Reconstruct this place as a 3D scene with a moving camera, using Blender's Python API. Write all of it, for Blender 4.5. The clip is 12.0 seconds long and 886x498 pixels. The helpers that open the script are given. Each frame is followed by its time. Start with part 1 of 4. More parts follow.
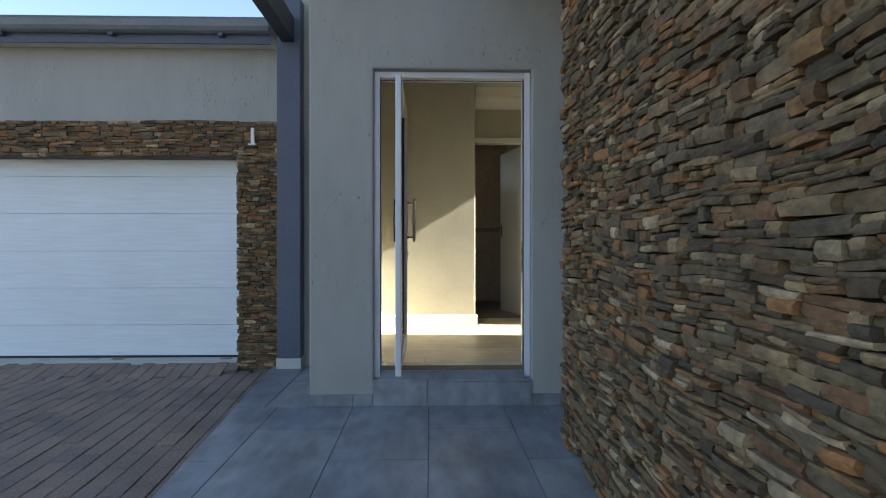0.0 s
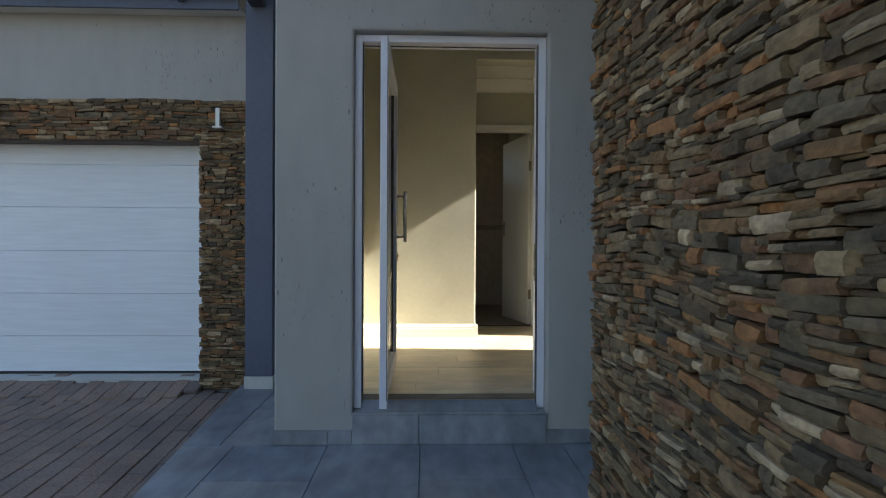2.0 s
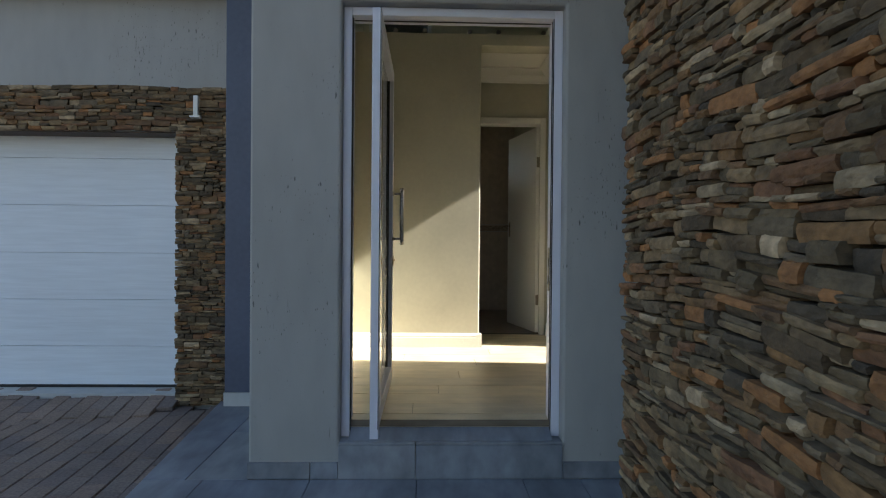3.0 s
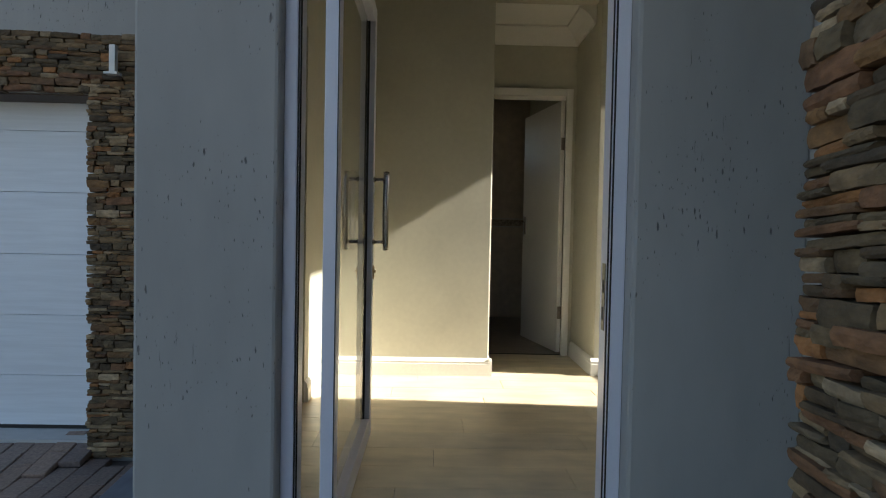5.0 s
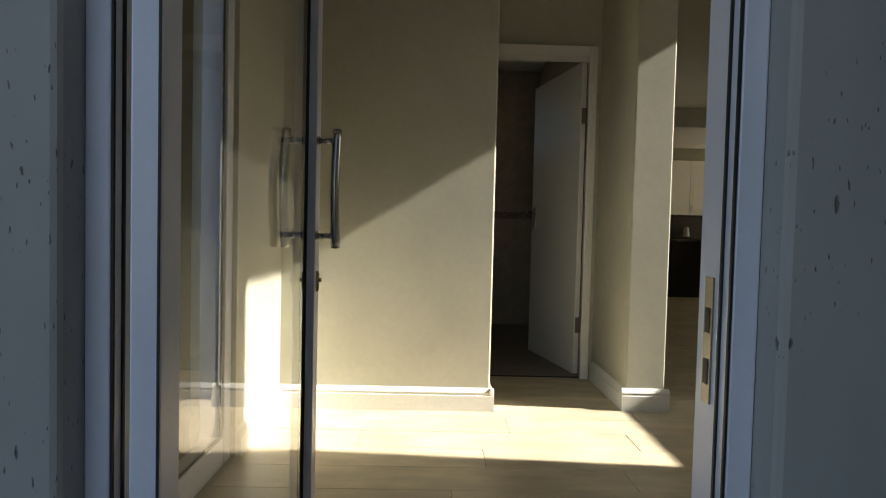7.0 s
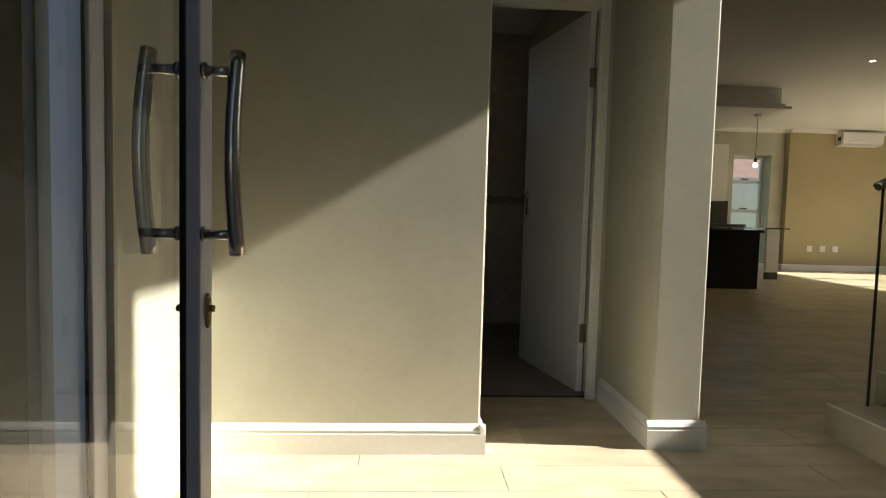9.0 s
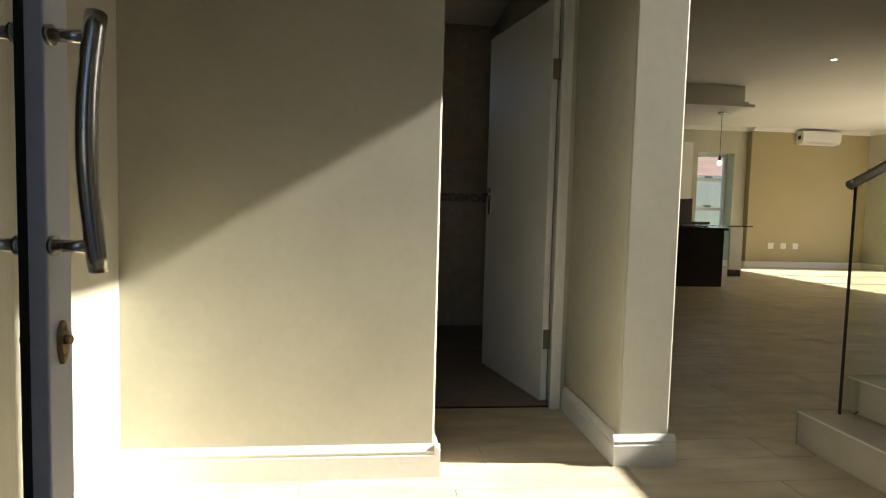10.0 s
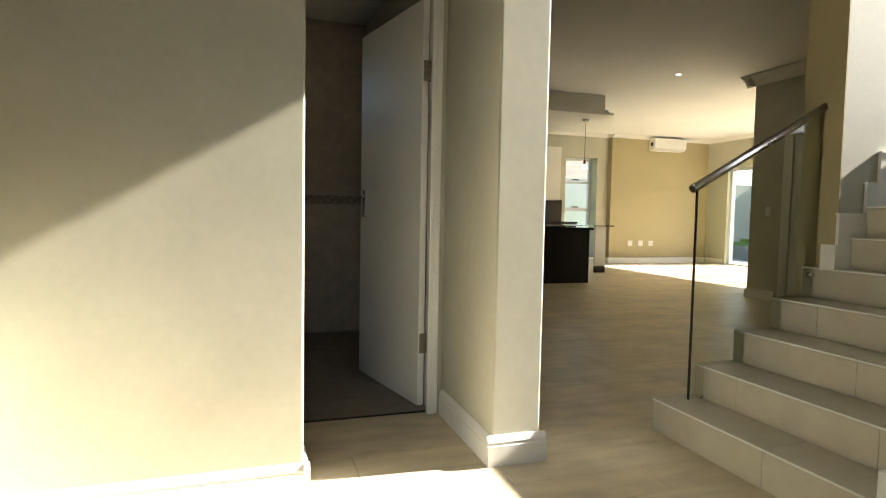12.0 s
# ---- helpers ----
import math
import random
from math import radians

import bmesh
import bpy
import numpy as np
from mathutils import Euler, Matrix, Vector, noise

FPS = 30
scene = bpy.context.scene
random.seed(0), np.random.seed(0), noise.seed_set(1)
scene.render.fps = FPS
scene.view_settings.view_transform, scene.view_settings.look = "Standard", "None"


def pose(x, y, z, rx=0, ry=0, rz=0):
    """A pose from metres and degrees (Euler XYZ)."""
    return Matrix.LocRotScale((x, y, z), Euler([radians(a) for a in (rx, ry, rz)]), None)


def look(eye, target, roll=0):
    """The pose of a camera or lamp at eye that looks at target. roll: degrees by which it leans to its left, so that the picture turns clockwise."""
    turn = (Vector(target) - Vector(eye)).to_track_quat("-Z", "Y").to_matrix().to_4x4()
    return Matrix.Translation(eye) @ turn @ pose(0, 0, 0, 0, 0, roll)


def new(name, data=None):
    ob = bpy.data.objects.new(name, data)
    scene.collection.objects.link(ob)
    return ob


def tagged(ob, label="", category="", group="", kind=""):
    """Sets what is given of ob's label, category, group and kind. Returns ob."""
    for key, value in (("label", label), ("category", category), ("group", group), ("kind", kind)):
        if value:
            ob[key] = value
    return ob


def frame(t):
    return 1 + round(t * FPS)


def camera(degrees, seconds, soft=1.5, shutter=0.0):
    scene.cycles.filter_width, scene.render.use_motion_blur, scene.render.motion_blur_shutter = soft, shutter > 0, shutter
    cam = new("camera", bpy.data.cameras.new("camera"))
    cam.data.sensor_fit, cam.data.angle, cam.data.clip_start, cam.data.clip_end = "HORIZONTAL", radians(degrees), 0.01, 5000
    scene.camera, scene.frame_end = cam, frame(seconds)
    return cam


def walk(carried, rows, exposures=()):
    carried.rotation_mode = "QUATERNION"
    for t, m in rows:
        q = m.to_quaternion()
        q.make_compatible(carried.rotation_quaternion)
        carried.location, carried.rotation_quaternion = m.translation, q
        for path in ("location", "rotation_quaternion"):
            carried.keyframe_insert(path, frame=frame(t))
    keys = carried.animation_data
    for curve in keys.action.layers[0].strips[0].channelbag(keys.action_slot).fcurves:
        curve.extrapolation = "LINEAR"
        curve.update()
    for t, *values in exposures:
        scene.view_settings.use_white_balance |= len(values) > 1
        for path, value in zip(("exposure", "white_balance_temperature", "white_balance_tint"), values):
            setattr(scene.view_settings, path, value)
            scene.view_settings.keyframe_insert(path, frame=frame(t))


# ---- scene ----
cam = camera(75.3, 12.0, soft=1.1)
PATH = [
    (0, (0.479, -0.534, 0.815), (0.527, 1.466, 0.811), -0.0),
    (0.5, (0.482, -0.397, 0.813), (0.543, 1.602, 0.807), 0.0),
    (1, (0.476, -0.217, 0.831), (0.536, 1.782, 0.82), 0.1),
    (1.5, (0.483, -0.021, 0.835), (0.544, 1.978, 0.822), 0.2),
    (2, (0.499, 0.184, 0.853), (0.56, 2.183, 0.836), 0.3),
    (2.5, (0.506, 0.392, 0.865), (0.563, 2.391, 0.847), 0.4),
    (3, (0.514, 0.607, 0.876), (0.57, 2.606, 0.857), 0.5),
    (3.5, (0.554, 0.853, 0.896), (0.602, 2.852, 0.87), 0.5),
    (3.7, (0.551, 0.936, 0.906), (0.601, 2.935, 0.878), 0.6),
    (5.3, (0.576, 1.794, 0.95), (0.61, 3.793, 0.894), 1.3),
    (5.5, (0.585, 1.889, 0.937), (0.616, 3.888, 0.894), 1.4),
    (6, (0.588, 2.107, 0.946), (0.627, 4.106, 0.891), 1.6),
    (6.5, (0.634, 2.308, 0.933), (0.666, 4.307, 0.881), 1.5),
    (7, (0.65, 2.524, 0.932), (0.685, 4.523, 0.863), 1.4),
    (7.2, (0.665, 2.599, 0.936), (0.688, 4.598, 0.861), 1.4),
    (8.8, (0.647, 3.174, 0.954), (0.755, 5.167, 0.831), 1.5),
    (9, (0.66, 3.228, 0.95), (0.78, 5.22, 0.828), 1.5),
    (9.5, (0.694, 3.353, 0.951), (0.858, 5.342, 0.822), 1.5),
    (10, (0.743, 3.422, 0.964), (0.968, 5.405, 0.834), 1.5),
    (10.5, (0.78, 3.454, 0.965), (1.109, 5.423, 0.843), 1.2),
    (11, (0.797, 3.486, 0.964), (1.238, 5.434, 0.846), 1.0),
    (11.5, (0.81, 3.489, 0.966), (1.347, 5.412, 0.852), 0.9),
    (12, (0.804, 3.481, 0.974), (1.424, 5.379, 0.858), 1.1),
]
EXPOSURES = [(0, 2.32), (1.5, 2.09), (2.5, 1.98), (3.7, 1.83), (5.5, 1.72), (7.0, 1.55), (9.0, 1.35), (9.6, 1.52), (10.3, 1.90), (11.0, 2.31), (12.0, 2.62)]
walk(cam, [(t, look(eye, target, roll)) for t, eye, target, roll in PATH], EXPOSURES)

# ---- world and sun ----
SUN_WAY = Vector((-1.0, 0.07, -0.617)).normalized()
world = bpy.data.worlds.new("sky")
scene.world = world
world.use_nodes = True
wn = world.node_tree.nodes
sky = wn.new("ShaderNodeTexSky")
sky.sky_type, sky.sun_disc = "NISHITA", False
sky.sun_elevation = math.asin(-SUN_WAY.z)
sky.sun_rotation = math.atan2(-SUN_WAY.x, -SUN_WAY.y)
wn["Background"].inputs["Strength"].default_value = 0.07
world.node_tree.links.new(sky.outputs[0], wn["Background"].inputs["Color"])
sun = new("sun", bpy.data.lights.new("sun", "SUN"))
sun.data.energy, sun.data.angle, sun.data.color = 5.0, radians(0.6), (1.0, 0.945, 0.85)
sun.matrix_world = look((20, 0, 12), Vector((20, 0, 12)) + SUN_WAY)

# ---- materials ----


def ramp_colors(c, spread):
    return [tuple(max(0.0, v * k) for v in c[:3]) + (1,) for k in (1 - spread, 1.0, 1 + spread)]


def material(name, colour, rough=0.6, metal=0.0, grain=40.0, spread=0.08, bump=0.1, blotch=1.5, blotch_amount=0.08,
             stretch=(1, 1, 1), random_hue=None, bump_scale=None, spec=0.5, distance=0.004):
    """A surface with fine grain, larger stains and relief, in metres."""
    m = bpy.data.materials.new(name)
    m.use_nodes = True
    nt = m.node_tree
    nodes, links = nt.nodes, nt.links
    bsdf = nodes["Principled BSDF"]
    coord = nodes.new("ShaderNodeTexCoord")
    geo = nodes.new("ShaderNodeNewGeometry")
    mapping = nodes.new("ShaderNodeMapping")
    mapping.inputs["Scale"].default_value = stretch
    links.new(geo.outputs["Position"], mapping.inputs["Vector"])
    fine = nodes.new("ShaderNodeTexNoise")
    fine.inputs["Scale"].default_value, fine.inputs["Detail"].default_value = grain, 6
    links.new(mapping.outputs[0], fine.inputs["Vector"])
    big = nodes.new("ShaderNodeTexNoise")
    big.inputs["Scale"].default_value, big.inputs["Detail"].default_value = blotch, 4
    links.new(geo.outputs["Position"], big.inputs["Vector"])
    ramp = nodes.new("ShaderNodeValToRGB")
    e = ramp.color_ramp.elements
    cs = ramp_colors(colour, spread)
    e[0].position, e[0].color = 0.3, cs[0]
    e[1].position, e[1].color = 0.7, cs[2]
    links.new(fine.outputs["Fac"], ramp.inputs[0])
    base = ramp.outputs[0]
    if random_hue:
        info = nodes.new("ShaderNodeObjectInfo")
        pick = nodes.new("ShaderNodeValToRGB")
        pick.color_ramp.interpolation = "CONSTANT"
        els = pick.color_ramp.elements
        while len(els) < len(random_hue):
            els.new(0.5)
        for k, c in enumerate(random_hue):
            els[k].position, els[k].color = k / len(random_hue), (*c, 1)
        island = nodes.new("ShaderNodeMath")
        island.operation = "ADD"
        links.new(info.outputs["Random"], island.inputs[0])
        links.new(geo.outputs["Random Per Island"], island.inputs[1])
        wrap = nodes.new("ShaderNodeMath")
        wrap.operation = "FRACT"
        links.new(island.outputs[0], wrap.inputs[0])
        links.new(wrap.outputs[0], pick.inputs[0])
        tint = nodes.new("ShaderNodeMix")
        tint.data_type, tint.blend_type = "RGBA", "MULTIPLY"
        tint.inputs[0].default_value = 1.0
        links.new(base, tint.inputs[6])
        links.new(pick.outputs[0], tint.inputs[7])
        base = tint.outputs[2]
    stain = nodes.new("ShaderNodeMapRange")
    stain.inputs["From Min"].default_value, stain.inputs["From Max"].default_value = 0.3, 0.7
    stain.inputs["To Min"].default_value, stain.inputs["To Max"].default_value = 1 - blotch_amount, 1 + blotch_amount
    links.new(big.outputs["Fac"], stain.inputs["Value"])
    mul = nodes.new("ShaderNodeVectorMath")
    mul.operation = "SCALE"
    links.new(base, mul.inputs[0])
    links.new(stain.outputs[0], mul.inputs["Scale"])
    links.new(mul.outputs[0], bsdf.inputs["Base Color"])
    rr = nodes.new("ShaderNodeMapRange")
    rr.inputs["To Min"].default_value, rr.inputs["To Max"].default_value = max(0.02, rough - 0.08), min(1, rough + 0.08)
    links.new(big.outputs["Fac"], rr.inputs["Value"])
    links.new(rr.outputs[0], bsdf.inputs["Roughness"])
    bsdf.inputs["Metallic"].default_value = metal
    bsdf.inputs["Specular IOR Level"].default_value = spec
    if bump:
        b = nodes.new("ShaderNodeBump")
        b.inputs["Strength"].default_value, b.inputs["Distance"].default_value = bump, distance
        src = fine
        if bump_scale:
            src = nodes.new("ShaderNodeTexNoise")
            src.inputs["Scale"].default_value, src.inputs["Detail"].default_value = bump_scale, 5
            links.new(mapping.outputs[0], src.inputs["Vector"])
        links.new(src.outputs["Fac"], b.inputs["Height"])
        links.new(b.outputs[0], bsdf.inputs["Normal"])
    return m


def glass_material(name, tint=(0.97, 0.98, 0.98)):
    m = bpy.data.materials.new(name)
    m.use_nodes = True
    b = m.node_tree.nodes["Principled BSDF"]
    b.inputs["Base Color"].default_value = (*tint, 1)
    b.inputs["Transmission Weight"].default_value = 1.0
    b.inputs["Roughness"].default_value = 0.0
    b.inputs["IOR"].default_value = 1.38
    return m


def plaster_material(name, colour):
    """Painted plaster with trowel drags, small pits with their shade painted in, and thin scratches."""
    m = material(name, colour, 0.75, grain=9, spread=0.05, bump=0.2, blotch=0.9, blotch_amount=0.06, stretch=(1, 1, 0.35), bump_scale=28, distance=0.005)
    nt = m.node_tree
    nodes, links = nt.nodes, nt.links
    g = nodes.new("ShaderNodeNewGeometry")
    wobble = nodes.new("ShaderNodeTexNoise")
    wobble.inputs["Scale"].default_value, wobble.inputs["Detail"].default_value = 30, 3
    links.new(g.outputs["Position"], wobble.inputs["Vector"])
    shift = nodes.new("ShaderNodeVectorMath")
    shift.operation = "MULTIPLY_ADD"
    shift.inputs[1].default_value = (0.012, 0.0, 0.03)
    links.new(wobble.outputs["Color"], shift.inputs[0])
    links.new(g.outputs["Position"], shift.inputs[2])
    split = nodes.new("ShaderNodeSeparateXYZ")
    links.new(shift.outputs[0], split.inputs[0])
    along = nodes.new("ShaderNodeMath")
    along.operation = "ADD"
    links.new(split.outputs["X"], along.inputs[0])
    links.new(split.outputs["Y"], along.inputs[1])
    flat = nodes.new("ShaderNodeCombineXYZ")
    links.new(along.outputs[0], flat.inputs["X"])
    links.new(split.outputs["Z"], flat.inputs["Y"])
    marks = []
    for stretch, least, most in (((31, 8.5, 1), -0.03, 0.066), ((17, 5.0, 1), -0.05, 0.062), ((45, 1.3, 1), -0.09, 0.056), ((60, 14, 1), -0.05, 0.075)):
        mp = nodes.new("ShaderNodeMapping")
        mp.inputs["Scale"].default_value = stretch
        mp.inputs["Location"].default_value = (stretch[1], stretch[0], 0)
        links.new(flat.outputs[0], mp.inputs["Vector"])
        cells = nodes.new("ShaderNodeTexVoronoi")
        cells.voronoi_dimensions = "2D"
        cells.inputs["Scale"].default_value = 1.0
        links.new(mp.outputs[0], cells.inputs["Vector"])
        size = nodes.new("ShaderNodeMapRange")
        size.inputs["To Min"].default_value, size.inputs["To Max"].default_value = least, most
        links.new(cells.outputs["Color"], size.inputs["Value"])
        gather = nodes.new("ShaderNodeTexNoise")
        gather.inputs["Scale"].default_value = 2.6
        links.new(g.outputs["Position"], gather.inputs["Vector"])
        more = nodes.new("ShaderNodeMapRange")
        more.inputs["From Min"].default_value, more.inputs["From Max"].default_value = 0.35, 0.65
        more.inputs["To Min"].default_value, more.inputs["To Max"].default_value = -0.06, 0.02
        links.new(gather.outputs["Fac"], more.inputs["Value"])
        total = nodes.new("ShaderNodeMath")
        total.operation = "ADD"
        links.new(size.outputs[0], total.inputs[0])
        links.new(more.outputs[0], total.inputs[1])
        rest = nodes.new("ShaderNodeMath")
        rest.operation = "SUBTRACT"
        links.new(cells.outputs["Distance"], rest.inputs[0])
        links.new(total.outputs[0], rest.inputs[1])
        lim = nodes.new("ShaderNodeMapRange")
        lim.inputs["From Min"].default_value, lim.inputs["From Max"].default_value = -0.01, 0.02
        links.new(rest.outputs[0], lim.inputs["Value"])
        marks.append(lim.outputs[0])
    height = marks[0]
    for other in marks[1:]:
        low = nodes.new("ShaderNodeMath")
        low.operation = "MINIMUM"
        links.new(height, low.inputs[0])
        links.new(other, low.inputs[1])
        height = low.outputs[0]
    first = [n for n in nodes if n.type == "BUMP"][0]
    second = nodes.new("ShaderNodeBump")
    second.inputs["Strength"].default_value, second.inputs["Distance"].default_value = 0.8, 0.006
    links.new(height, second.inputs["Height"])
    links.new(first.outputs[0], second.inputs["Normal"])
    bsdf = nodes["Principled BSDF"]
    links.new(second.outputs[0], bsdf.inputs["Normal"])
    # Darken pits and scratches in the base colour, for the shade in their depth.
    pit_shade = nodes.new("ShaderNodeMapRange")
    pit_shade.inputs["To Min"].default_value = 0.45
    links.new(height, pit_shade.inputs["Value"])
    mul = nodes.new("ShaderNodeVectorMath")
    mul.operation = "SCALE"
    links.new(bsdf.inputs["Base Color"].links[0].from_socket, mul.inputs[0])
    links.new(pit_shade.outputs[0], mul.inputs["Scale"])
    links.new(mul.outputs[0], bsdf.inputs["Base Color"])
    return m


PLASTER_OUT = plaster_material("grey exterior plaster", (0.37, 0.365, 0.345))
PLASTER_IN = material("khaki interior paint", (0.50, 0.485, 0.387), 0.65, grain=30, spread=0.03, bump=0.06, blotch=2.4, blotch_amount=0.075, bump_scale=30)
PLASTER_STAIR = material("pale stair wall paint", (0.62, 0.60, 0.50), 0.65, grain=60, spread=0.03, bump=0.12, blotch=1.2, blotch_amount=0.04)
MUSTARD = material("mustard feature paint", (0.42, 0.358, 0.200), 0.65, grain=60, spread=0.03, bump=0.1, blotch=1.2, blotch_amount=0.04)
WHITE = material("white gloss paint", (0.78, 0.77, 0.72), 0.4, grain=70, spread=0.03, bump=0.05, blotch=2, blotch_amount=0.03)
CEIL = material("white ceiling paint", (0.76, 0.745, 0.69), 0.8, grain=70, spread=0.02, bump=0.05, blotch=1, blotch_amount=0.03)
ALU = material("white powder coated aluminium", (0.70, 0.71, 0.79), 0.35, grain=150, spread=0.02, bump=0.03, blotch=3, blotch_amount=0.03)
STEEL = material("brushed stainless steel", (0.56, 0.54, 0.51), 0.24, 1.0, grain=180, spread=0.06, bump=0.015, blotch=4, blotch_amount=0.03, stretch=(1, 1, 0.1))
BRASS = material("dull brass", (0.30, 0.22, 0.12), 0.4, 1.0, grain=120, spread=0.15, bump=0.05)
BRASSGREY = material("worn nickel plate", (0.30, 0.27, 0.21), 0.4, 0.8, grain=120, spread=0.15, bump=0.05)
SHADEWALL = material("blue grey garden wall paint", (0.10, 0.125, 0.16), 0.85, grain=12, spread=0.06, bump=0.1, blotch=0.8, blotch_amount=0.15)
# Colour for the dim bluish glimpse above the hall wall.
SHEETBLUE = material("blue grey sheet for a dim glimpse", (0.10, 0.125, 0.15), 0.9, grain=50, spread=0.06, bump=0.1)
# Dark colour standing in for the unlit space behind the side door glass.
SHADESHEET = material("dark olive sheet for shade", (0.045, 0.042, 0.03), 0.9, grain=50, spread=0.1, bump=0.1)
BLACK = material("black rubber gasket", (0.015, 0.015, 0.015), 0.6, grain=90, bump=0.05)
DARKMETAL = material("dark steel", (0.03, 0.032, 0.034), 0.45, 0.4, grain=90, bump=0.05)
COLUMN = material("blue grey painted steel", (0.085, 0.10, 0.15), 0.5, grain=30, spread=0.08, bump=0.08, blotch=1.5, blotch_amount=0.12)
BEAMPAINT = material("charcoal painted beam", (0.035, 0.04, 0.05), 0.5, grain=30, spread=0.08, bump=0.06)
FASCIA = material("grey fascia paint", (0.17, 0.19, 0.22), 0.5, grain=25, spread=0.06, bump=0.06, blotch=1.2, blotch_amount=0.1)
GARAGE = material("pale woodgrain garage panel", (0.76, 0.80, 0.85), 0.45, grain=22, spread=0.05, bump=0.15, blotch=1, blotch_amount=0.04, stretch=(0.15, 1, 2.5))
PORCHTILE = material("slate grey porcelain tile", (0.265, 0.277, 0.297), 0.40, grain=9, spread=0.22, bump=0.05, blotch=3.0, blotch_amount=0.22, stretch=(1.5, 0.5, 1),
                     random_hue=[(1, 1, 1), (0.88, 0.9, 0.94), (1.1, 1.08, 1.02), (0.95, 0.95, 0.97)])
GROUT = material("grey grout", (0.215, 0.22, 0.23), 0.9, grain=60, bump=0.1)
PAVER = material("brown concrete paver", (0.255, 0.195, 0.16), 0.85, grain=70, spread=0.22, bump=0.35, blotch=2.5, blotch_amount=0.15,
                 random_hue=[(1, 1, 1), (0.84, 0.84, 0.88), (1.14, 1.06, 1.0), (0.95, 0.92, 0.9), (1.02, 0.96, 0.9)])
SAND = material("brown joint sand", (0.14, 0.115, 0.095), 0.95, grain=90, bump=0.2)
STONE = material("split slate", (0.88, 0.80, 0.735), 0.85, grain=34, spread=0.28, bump=0.7, blotch=11, blotch_amount=0.30, stretch=(1, 1, 1.8), distance=0.008, bump_scale=55,
                 random_hue=[(0.152, 0.109, 0.060), (0.264, 0.191, 0.105), (0.118, 0.090, 0.051), (0.198, 0.122, 0.057), (0.159, 0.121, 0.068), (0.215, 0.115, 0.060),
                             (0.241, 0.173, 0.094), (0.305, 0.231, 0.132), (0.103, 0.078, 0.046), (0.196, 0.117, 0.058), (0.232, 0.172, 0.098), (0.230, 0.124, 0.062),
                             (0.138, 0.108, 0.062), (0.237, 0.139, 0.059), (0.180, 0.137, 0.078), (0.106, 0.077, 0.044), (0.430, 0.345, 0.225), (0.330, 0.165, 0.065),
                             (0.118, 0.093, 0.055), (0.166, 0.103, 0.055), (0.330, 0.265, 0.170), (0.085, 0.068, 0.045), (0.140, 0.112, 0.070), (0.180, 0.142, 0.090)])
STONEBACK = material("dark stone joint", (0.025, 0.022, 0.018), 0.95, grain=60, bump=0.3)
PLANK = material("pale oak vinyl plank", (0.63, 0.54, 0.385), 0.38, grain=11, spread=0.13, bump=0.06, blotch=3.2, blotch_amount=0.15, stretch=(0.35, 1.3, 1),
                 random_hue=[(1, 1, 1), (0.93, 0.93, 0.94), (1.05, 1.03, 1.0), (0.97, 0.95, 0.92), (1.02, 1.0, 0.97)])
PLANKGAP = material("plank joint", (0.12, 0.09, 0.06), 0.9, grain=60, bump=0.0)
THRESHOLD = material("dark weathered threshold", (0.17, 0.13, 0.09), 0.6, grain=30, spread=0.25, bump=0.15, stretch=(0.2, 1, 1))
STEPTILE = material("cream porcelain step tile", (0.52, 0.47, 0.36), 0.4, grain=10, spread=0.05, bump=0.03, blotch=2.5, blotch_amount=0.06)
WCTILE = material("taupe bathroom tile", (0.52, 0.44, 0.34), 0.4, grain=14, spread=0.12, bump=0.05, blotch=3, blotch_amount=0.12)
WCFLOOR = material("dark taupe floor tile", (0.27, 0.22, 0.165), 0.45, grain=14, spread=0.15, bump=0.05, blotch=3, blotch_amount=0.15)
MOSAIC = material("pebble mosaic border", (0.32, 0.27, 0.2), 0.5, grain=45, spread=0.5, bump=0.4)
BLACKUNIT = material("black gloss kitchen unit", (0.03, 0.029, 0.03), 0.15, grain=60, spread=0.1, bump=0.02)
GRANITE = material("black granite", (0.02, 0.02, 0.022), 0.1, grain=300, spread=0.5, bump=0.0)
GLASS = glass_material("clear glass")
def pane_material(name, tint):
    """A thin tinted pane: clear with its tint, and the gloss of glass."""
    m = bpy.data.materials.new(name)
    m.use_nodes = True
    nodes, links = m.node_tree.nodes, m.node_tree.links
    nodes.remove(nodes["Principled BSDF"])
    clear, gloss, mix = (nodes.new("ShaderNode" + k) for k in ("BsdfTransparent", "BsdfGlossy", "MixShader"))
    clear.inputs["Color"].default_value = (*tint, 1)
    gloss.inputs["Roughness"].default_value = 0.0
    mix.inputs[0].default_value = 0.04
    links.new(clear.outputs[0], mix.inputs[1])
    links.new(gloss.outputs[0], mix.inputs[2])
    links.new(mix.outputs[0], nodes["Material Output"].inputs["Surface"])
    return m


TINTED = pane_material("grey tinted glazing", (0.985, 0.99, 0.985))
BALUSTRADE = glass_material("greenish toughened glass", (0.86, 0.90, 0.80))
LAWN = material("lawn green", (0.10, 0.22, 0.035), 0.9, grain=90, spread=0.4, bump=0.6, blotch=1.2, blotch_amount=0.2)
YARDWALL = material("pale yard wall plaster", (0.50, 0.50, 0.48), 0.85, grain=20, spread=0.05, bump=0.1, blotch=0.7, blotch_amount=0.08)
ROOFTILE = material("brown roof tile", (0.20, 0.125, 0.10), 0.85, grain=8, spread=0.25, bump=0.3, blotch=1.5, blotch_amount=0.2)
EARTH = material("pale dry ground", (0.22, 0.19, 0.14), 0.95, grain=4, spread=0.2, bump=0.2, blotch=0.3, blotch_amount=0.2)
BULB = bpy.data.materials.new("glowing bulb")
